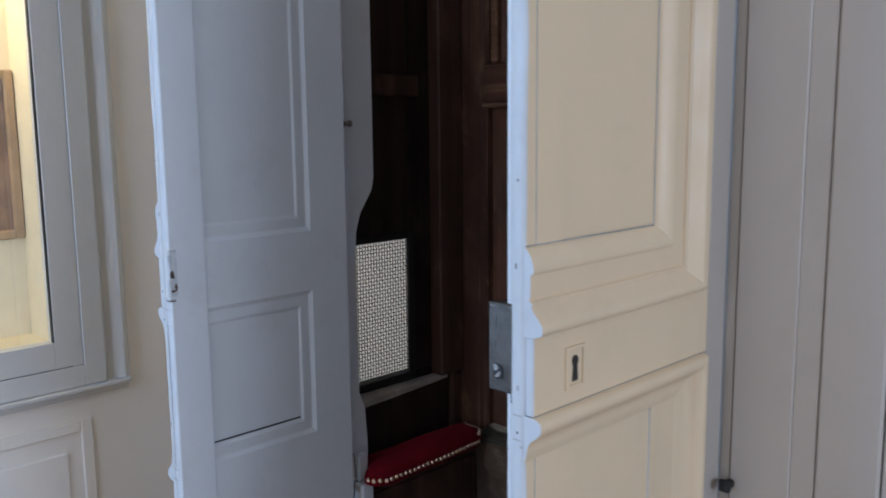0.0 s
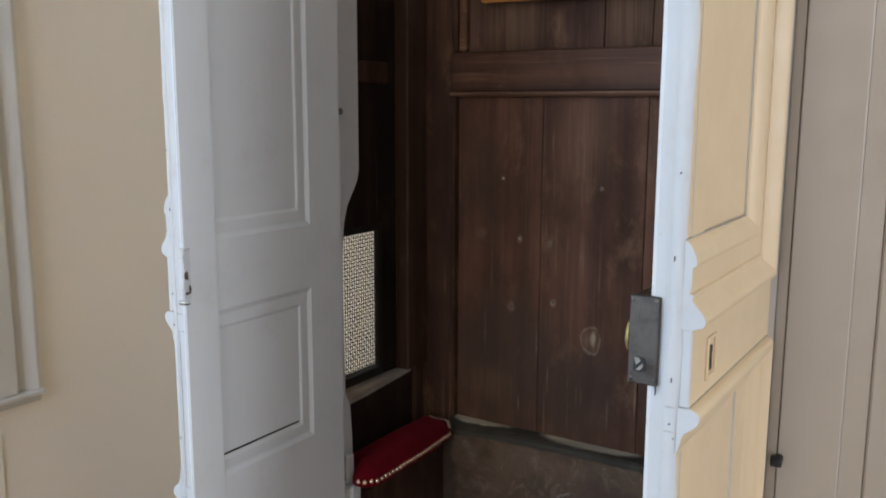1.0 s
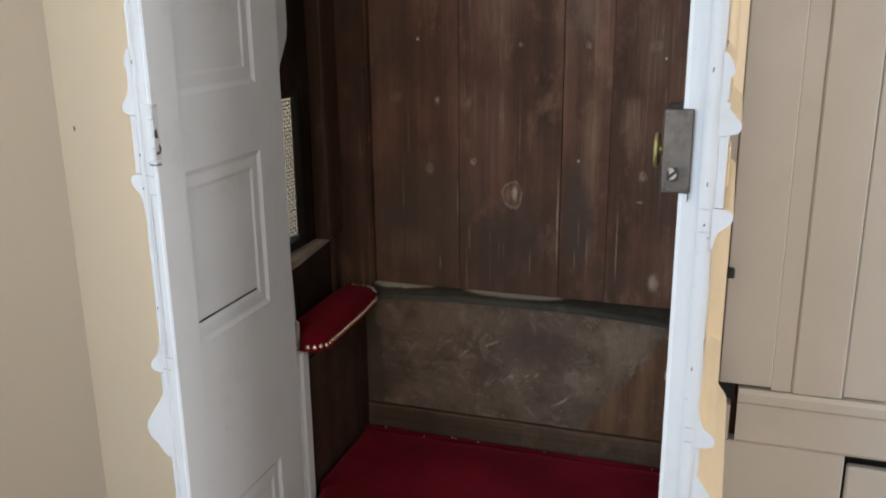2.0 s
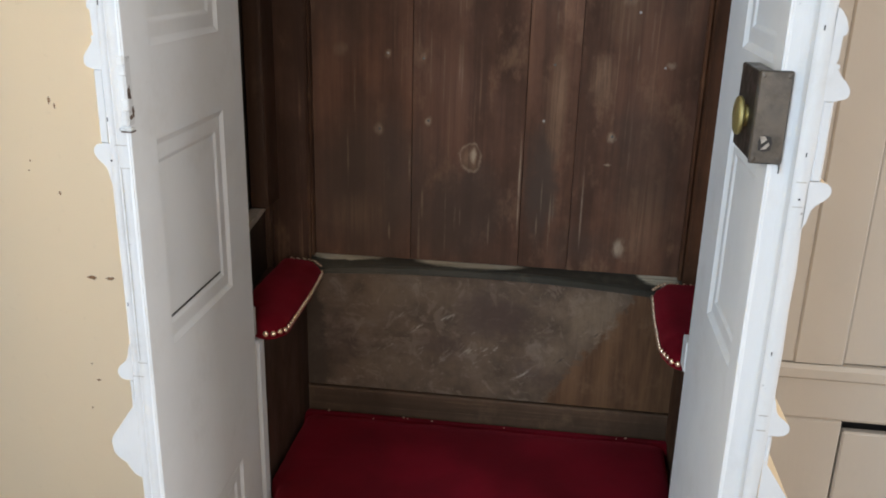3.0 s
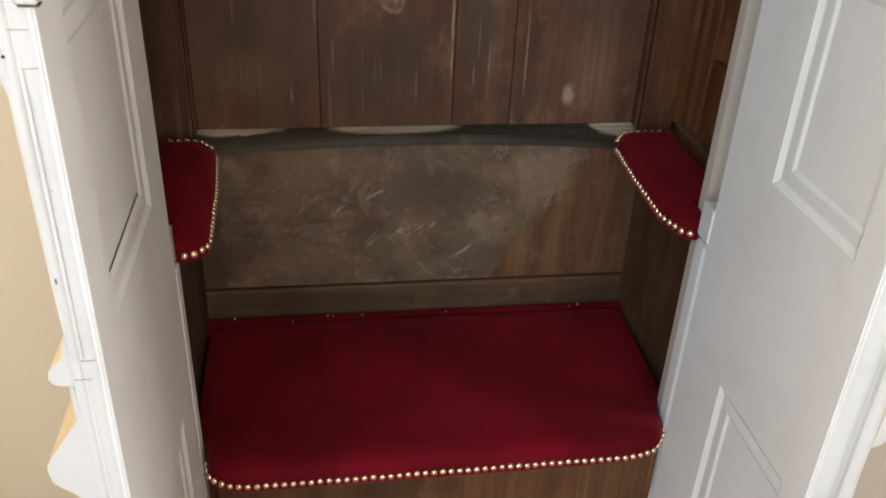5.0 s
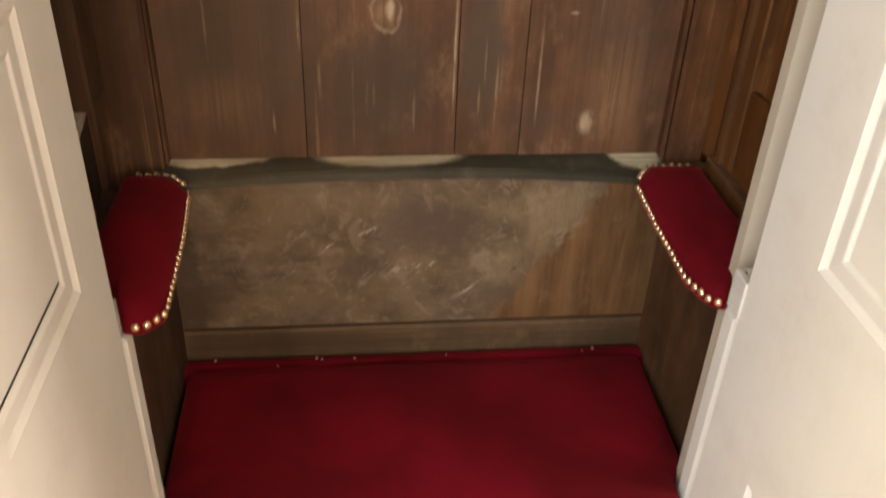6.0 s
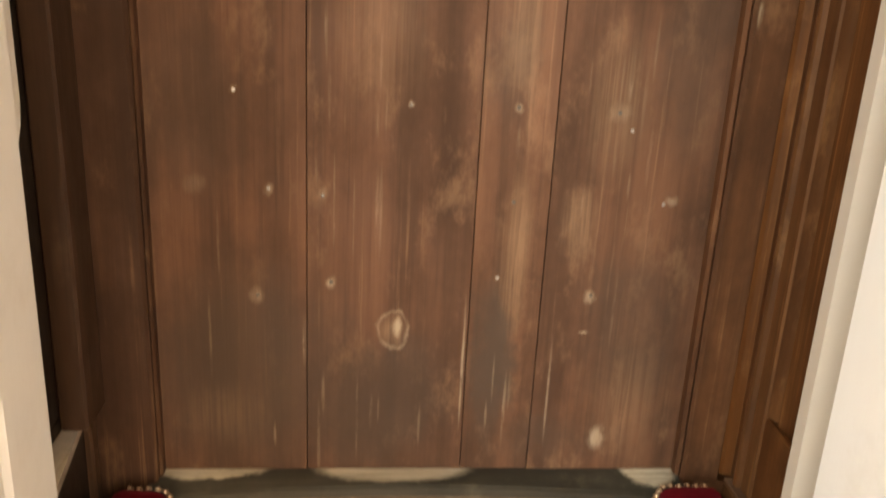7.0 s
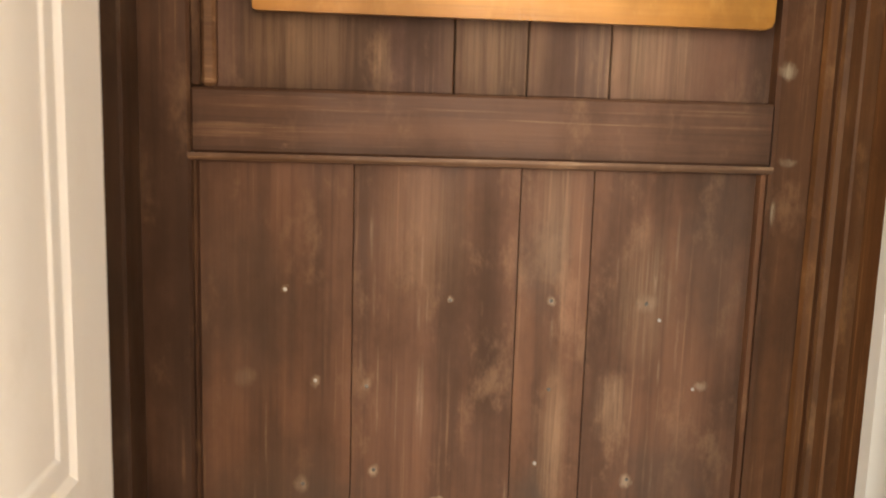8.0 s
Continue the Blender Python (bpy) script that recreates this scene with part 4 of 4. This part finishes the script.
RUST = plain("rusty_bare_plate", (0.15, 0.105, 0.075), 0.7, 0.6, 220)
for y, z, w, h, seed in ((0.0035, 1.250, 0.0045, 0.010, 3), (0.0085, 1.232, 0.0030, 0.007, 6), (0.004, 1.2275, 0.005, 0.003, 9)):
    rnd = random.Random(seed)
    pts = [(FY + y + w * math.cos(a) * rnd.uniform(0.4, 1), z + h * math.sin(a) * rnd.uniform(0.4, 1)) for a in (k * math.tau / 15 for k in range(15))]
    part("paint_chip", prism(B(), pts, "x", XLf(-0.0020), XLf(-0.0029)), RUST, left, "rusty chip in the paint")
part("plate_edge", box(B(), XLf(-0.0054), XLf(0.006), FY - 0.0030, FY + 0.0058, 1.2132, 1.2144, 0), RUST, left, "rusty lower edge of the plate")

# rim lock
bm = box(B(), -0.5060, -0.4770, 0.6055, 0.6108, 1.212, 1.296, 0.0012)
box(bm, -0.5060, -0.4885, 0.6110, 0.688, 1.214, 1.294, 0.0015)
lock = part("lock_case", bm, IRON, right, "dark iron rim lock case")
part("bolt_hole", prism(B(), [(-0.4995, 1.2245), (-0.4945, 1.2235), (-0.4890, 1.2250), (-0.4880, 1.2320), (-0.4895, 1.2375), (-0.4965, 1.2385), (-0.5000, 1.2330)], "y", 0.6047, 0.607), BLACK, right)
part("bolt", prism(B(), [(-0.4972, 1.2310), (-0.4925, 1.2348), (-0.4950, 1.2380), (-0.4990, 1.2372)], "y", 0.6040, 0.6050), STEEL, right, "bright worn bolt end")
part("bolt", prism(B(), [(-0.4978, 1.2255), (-0.4930, 1.2262), (-0.4900, 1.2300), (-0.4912, 1.2325), (-0.4945, 1.2290)], "y", 0.6041, 0.6050), STEEL, right, "bright worn bolt end")
part("scribed_line", box(B(), -0.4985, -0.4972, 0.6051, 0.6060, 1.2520, 1.2600, 0), IRON, right)
part("scribed_line", prism(B(), [(-0.4985, 1.2680), (-0.4970, 1.2680), (-0.4955, 1.2800), (-0.4965, 1.2855), (-0.4985, 1.2800)], "y", 0.6052, 0.6060), IRON, right)
part("bent_wire", prism(B(), [(-0.4795, 1.2118), (-0.4783, 1.2118), (-0.4778, 1.2075), (-0.4784, 1.2040), (-0.4792, 1.2040), (-0.4788, 1.2075)], "y", 0.6058, 0.6070), BLACK, right)
for x, z in ((-0.5025, 1.217), (-0.5025, 1.2915), (-0.4805, 1.2915), (-0.4805, 1.217)):
    part("screw", disc(B(), (x, 0.6060, z), (0, -1, 0), [(0.0021, 0), (0.0021, 0.0006), (0.0010, 0.0009)], 10), IRON, right)
knob_rings = [(0.010, 0.0), (0.010, 0.002), (0.006, 0.003), (0.006, 0.0045), (0.0165, 0.005), (0.0180, 0.0062), (0.0180, 0.0085), (0.0168, 0.0098), (0.006, 0.0102)]
part("knob", disc(B(), (-0.5060, 0.640, 1.250), (-1, 0, 0), knob_rings, 28), BRASS, right, "round brass knob", smooth=True)
# key plate outside
part("key_plate", frame_ring(B(), XRf(0.0423), XRf(0.0450), 0.644, 0.666, 1.219, 1.252, 0.004, 0.001), CREAM, right)
key = [(0.655 + 0.0046 * math.cos(a), 1.241 + 0.0055 * math.sin(a)) for a in (radians(-50 + 28 * k) for k in range(11))] + [(0.6508, 1.222), (0.6592, 1.222)]
part("keyhole", prism(B(), key, "x", XRf(0.0421), XRf(0.0434)), BLACK, right, "black keyhole")
# hinge leaves between door and jamb
for ob, X in ((left, XLf), (right, XRf)):
    for z in (0.875, 1.70):
        bm = box(B(), X(-0.002), X(0.006), 0.9025 if X is XRf else 0.9085, 0.9300 if X is XRf else 0.9118, z - 0.022, z + 0.022, 0.0008)
        part("hinge", bm, EDGE if X is XRf else STEEL, ob, "small hinge under chipped paint" if X is XRf else "small worn steel hinge")


# ---- upholstery ----
def soften(pts, times=2):
    for _ in range(times):
        out = []
        for (a, b), (c, d) in zip(pts, pts[1:] + pts[:1]):
            out += [(0.75 * a + 0.25 * c, 0.75 * b + 0.25 * d), (0.25 * a + 0.75 * c, 0.25 * b + 0.75 * d)]
        pts = out
    return pts


def resample(pts, step):
    out = []
    for (a, b), (c, d) in zip(pts, pts[1:] + pts[:1]):
        n = max(1, round(math.hypot(c - a, d - b) / step))
        out += [(a + (c - a) * k / n, b + (d - b) * k / n) for k in range(n)]
    return out


def pad(outline, loops, seed):
    """An upholstered pad: the outline shrunk towards its middle over rings of (inset, z), with small dents."""
    bm = B()
    cx = sum(p[0] for p in outline) / len(outline)
    cy = sum(p[1] for p in outline) / len(outline)
    x0, x1 = min(p[0] for p in outline), max(p[0] for p in outline)
    y0, y1 = min(p[1] for p in outline), max(p[1] for p in outline)
    rings = []
    for inset, z in loops:
        kx, ky = max(0.02, 1 - 2 * inset / (x1 - x0)), max(0.02, 1 - 2 * inset / (y1 - y0))
        ring = []
        for x, y in outline:
            px, py = cx + (x - cx) * kx, cy + (y - cy) * ky
            w = 0.002 * noise.noise((px * 14 + seed, py * 14, z * 9)) + 0.0008 * noise.noise((px * 55, py * 55 + seed, z * 30))
            ring.append(bm.verts.new((px, py, z + w)))
        rings.append(ring)
    n = len(outline)
    for a, b in zip(rings, rings[1:]):
        for k in range(n):
            bm.faces.new((a[k], a[(k + 1) % n], b[(k + 1) % n], b[k]))
    bm.faces.new(rings[-1])
    bm.faces.new(rings[0][::-1])
    return bm


bm = B()
disc(bm, (0, 0, 0), (0, 0, 1), [(0.0043, 0.0), (0.0043, 0.0010), (0.0036, 0.0025), (0.0019, 0.0035)], 9)
NAIL = finish_mesh("nail", bm, BRASSNAIL, True)


def nails(parent, line, z, pitch=0.0112, top=9.0, lift=0.0):
    """Upholstery nails along an open line at a height, facing outwards (to the left of the line's run)."""
    along, carry = [], 0.0
    for (a, b), (c, d) in zip(line, line[1:]):
        length = math.hypot(c - a, d - b)
        u = -carry
        while u + pitch <= length:
            u += pitch
            along.append((a + (c - a) * u / length, b + (d - b) * u / length, c - a, d - b))
        carry = length - u
    rnd = random.Random(len(along))
    for x, y, dx, dy in along:
        out = Vector((dy, -dx, rnd.uniform(0.0, 0.25) * math.hypot(dx, dy))).normalized()
        up = 1.0 if y > top else 0.0
        out = (out + Vector((0, 0, 1.6 * up))).normalized()
        m = Matrix.Translation((x, y - 0.003 * up, z + lift * up + rnd.uniform(-0.0007, 0.0007))) @ out.to_track_quat("Z", "Y").to_matrix().to_4x4()
        share("nail", NAIL, parent, m)


seat_line = [(-1.112, 1.207), (-1.112, 0.985), (-1.094, 0.970), (-1.092, 0.913), (-1.080, 0.894), (-1.05, 0.882), (-0.530, 0.886), (-0.498, 0.896), (-0.478, 0.922), (-0.475, 0.968), (-0.456, 0.985), (-0.450, 1.207)]
outline = resample(soften(resample(seat_line, 0.03)), 0.012)
cushion = thing("seat_cushion", pad(outline, [(0.0, 0.5265), (0.0005, 0.534), (0.001, 0.545), (0.004, 0.554), (0.010, 0.560), (0.030, 0.5635), (0.07, 0.5660), (0.12, 0.5675)], 3), VELVET,
                "deep red velvet seat cushion edged with brass nails", "cushion", smooth=True)
front = [p for p in outline if p[1] < 0.9405]
front.sort(key=lambda p: p[0])
leftside = sorted([p for p in front if p[0] < -1.06], key=lambda p: -p[1])
rightside = sorted([p for p in front if p[0] > -0.515], key=lambda p: p[1])
middle = [p for p in front if -1.06 <= p[0] <= -0.515]
nails(cushion, [(x, y - 0.001) for x, y in leftside + middle + rightside], 0.537)
# rolled strip of velvet behind the cushion
roll = [(1.196, 0.513), (1.2355, 0.513), (1.2355, 0.545), (1.228, 0.553), (1.214, 0.555), (1.204, 0.550), (1.197, 0.540)]
bm = prism(B(), roll, "x", -1.122, -0.438)
part("back_strip", bm, VELVET, cushion)
rnd = random.Random(2)
for x in (-1.075, -0.985, -0.93, -0.922, -0.875, -0.74, -0.535, -0.518):
    share("nail", NAIL, cushion, Matrix.Translation((x, 1.210 + rnd.uniform(0, 0.018), 0.5535)) @ Matrix.Scale(rnd.uniform(0.35, 0.6), 4))


def armrest(points, nail_from, nail_to, label, seed):
    line = resample(soften(resample(points, 0.022), 2), 0.009)
    ob = part("armrest", pad(line, [(0.0, 0.8345), (0.0, 0.839), (0.0008, 0.844), (0.004, 0.851), (0.010, 0.857), (0.020, 0.861), (0.032, 0.863)], seed), VELVET, booth, label, smooth=True)
    run = line[nail_from(line):] + line[:nail_from(line)]
    run = [p for p in run if nail_to(p)]
    return ob, run


armL, run = armrest([(-1.162, 1.240), (-1.162, 0.972), (-1.112, 0.968), (-1.110, 0.940), (-1.084, 0.934), (-1.064, 0.956), (-1.068, 1.10), (-1.076, 1.205), (-1.100, 1.236)],
                    lambda l: min(range(len(l)), key=lambda k: (l[k][0] + 1.162) ** 2 + (l[k][1] - 1.05) ** 2), lambda p: p[0] > -1.105 or (p[1] > 1.20 and p[0] > -1.15), "dark red velvet armrest pad with brass nails", 1)
nails(armL, run, 0.843, 0.0112, 1.205, 0.011)
armR, run = armrest([(-0.402, 1.240), (-0.478, 1.240), (-0.500, 1.208), (-0.506, 1.10), (-0.508, 0.992), (-0.497, 0.954), (-0.482, 0.942), (-0.4725, 0.952), (-0.472, 0.972), (-0.402, 0.974)],
                    lambda l: min(range(len(l)), key=lambda k: (l[k][0] + 0.402) ** 2 + (l[k][1] - 1.10) ** 2), lambda p: p[0] < -0.478 or (p[1] > 1.20 and p[0] < -0.41), "bright red velvet armrest pad with brass nails", 7)
nails(armR, run, 0.843, 0.0112, 1.205, 0.011)

# notice board above the rail
bm = B()
bl = [(-1.042, 1.92), (-1.042, 1.653), (-1.041, 1.650), (-1.037, 1.6485), (-0.470, 1.6470), (-0.463, 1.650), (-0.460, 1.657), (-0.460, 1.92)]
prism(bm, bl, "y", 1.2475, 1.2595)
boothpart("top_board", bm, PINE, "orange varnished pine board")
for x, z in ((-0.74, 1.69), (-0.66, 1.70), (-0.50, 1.695), (-0.52, 1.72), (-0.95, 1.71), (-0.86, 1.695)):
    boothpart("peg_hole", disc(B(), (x, 1.2480, z), (0, -1, 0), [(0.003, 0), (0.003, 0.0012)], 8), BLACK)
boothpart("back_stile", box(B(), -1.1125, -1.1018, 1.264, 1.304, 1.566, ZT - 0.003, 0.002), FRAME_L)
boothpart("corner_fillet", box(B(), -1.1012, -1.085, 1.266, 1.304, 1.566, 1.80, 0.004), PALEBEAD, "fillet rubbed pale")

# ---- planks of the back wall ----
for x0, x1, s in ((-1.1135, -0.9311, 0.0), (-0.9301, -0.7349, 0.006), (-0.7338, -0.6474, 0.006), (-0.6466, -0.4435, 0.0)):
    dy = 0.0006 * ((x0 * 37) % 3)
    boothpart("plank", box(B(), x0, x1, YB + dy, 1.3045, 0.8516, 1.4900, 0.0005), PLANK)
for x0, x1 in ((-1.1125, -0.8190), (-0.8170, -0.7335), (-0.7320, -0.6368), (-0.6350, -0.4440)):
    boothpart("plank", box(B(), x0, x1, YB, 1.3045, 1.5655, ZT - 0.003, 0.0012), PLANK)

# nail heads in the planks, with a little bare metal
for k, (x, z) in enumerate(((-1.010, 1.333), (-0.814, 1.323), (-0.692, 1.324), (-0.974, 1.222), (-0.912, 1.215), (-0.586, 1.097), (-0.703, 1.118), (-0.902, 1.109),
                            (-0.988, 1.091), (-0.510, 1.215), (-0.575, 1.322), (-0.690, 1.213), (-0.558, 1.302))):
    boothpart("nail_head", disc(B(), (x, YB + 0.0008, z), (0.1, -1, 0.1), [(0.0024, 0.0), (0.0024, 0.0010), (0.0016, 0.0016)], 8), IRON if k % 3 else STEEL)
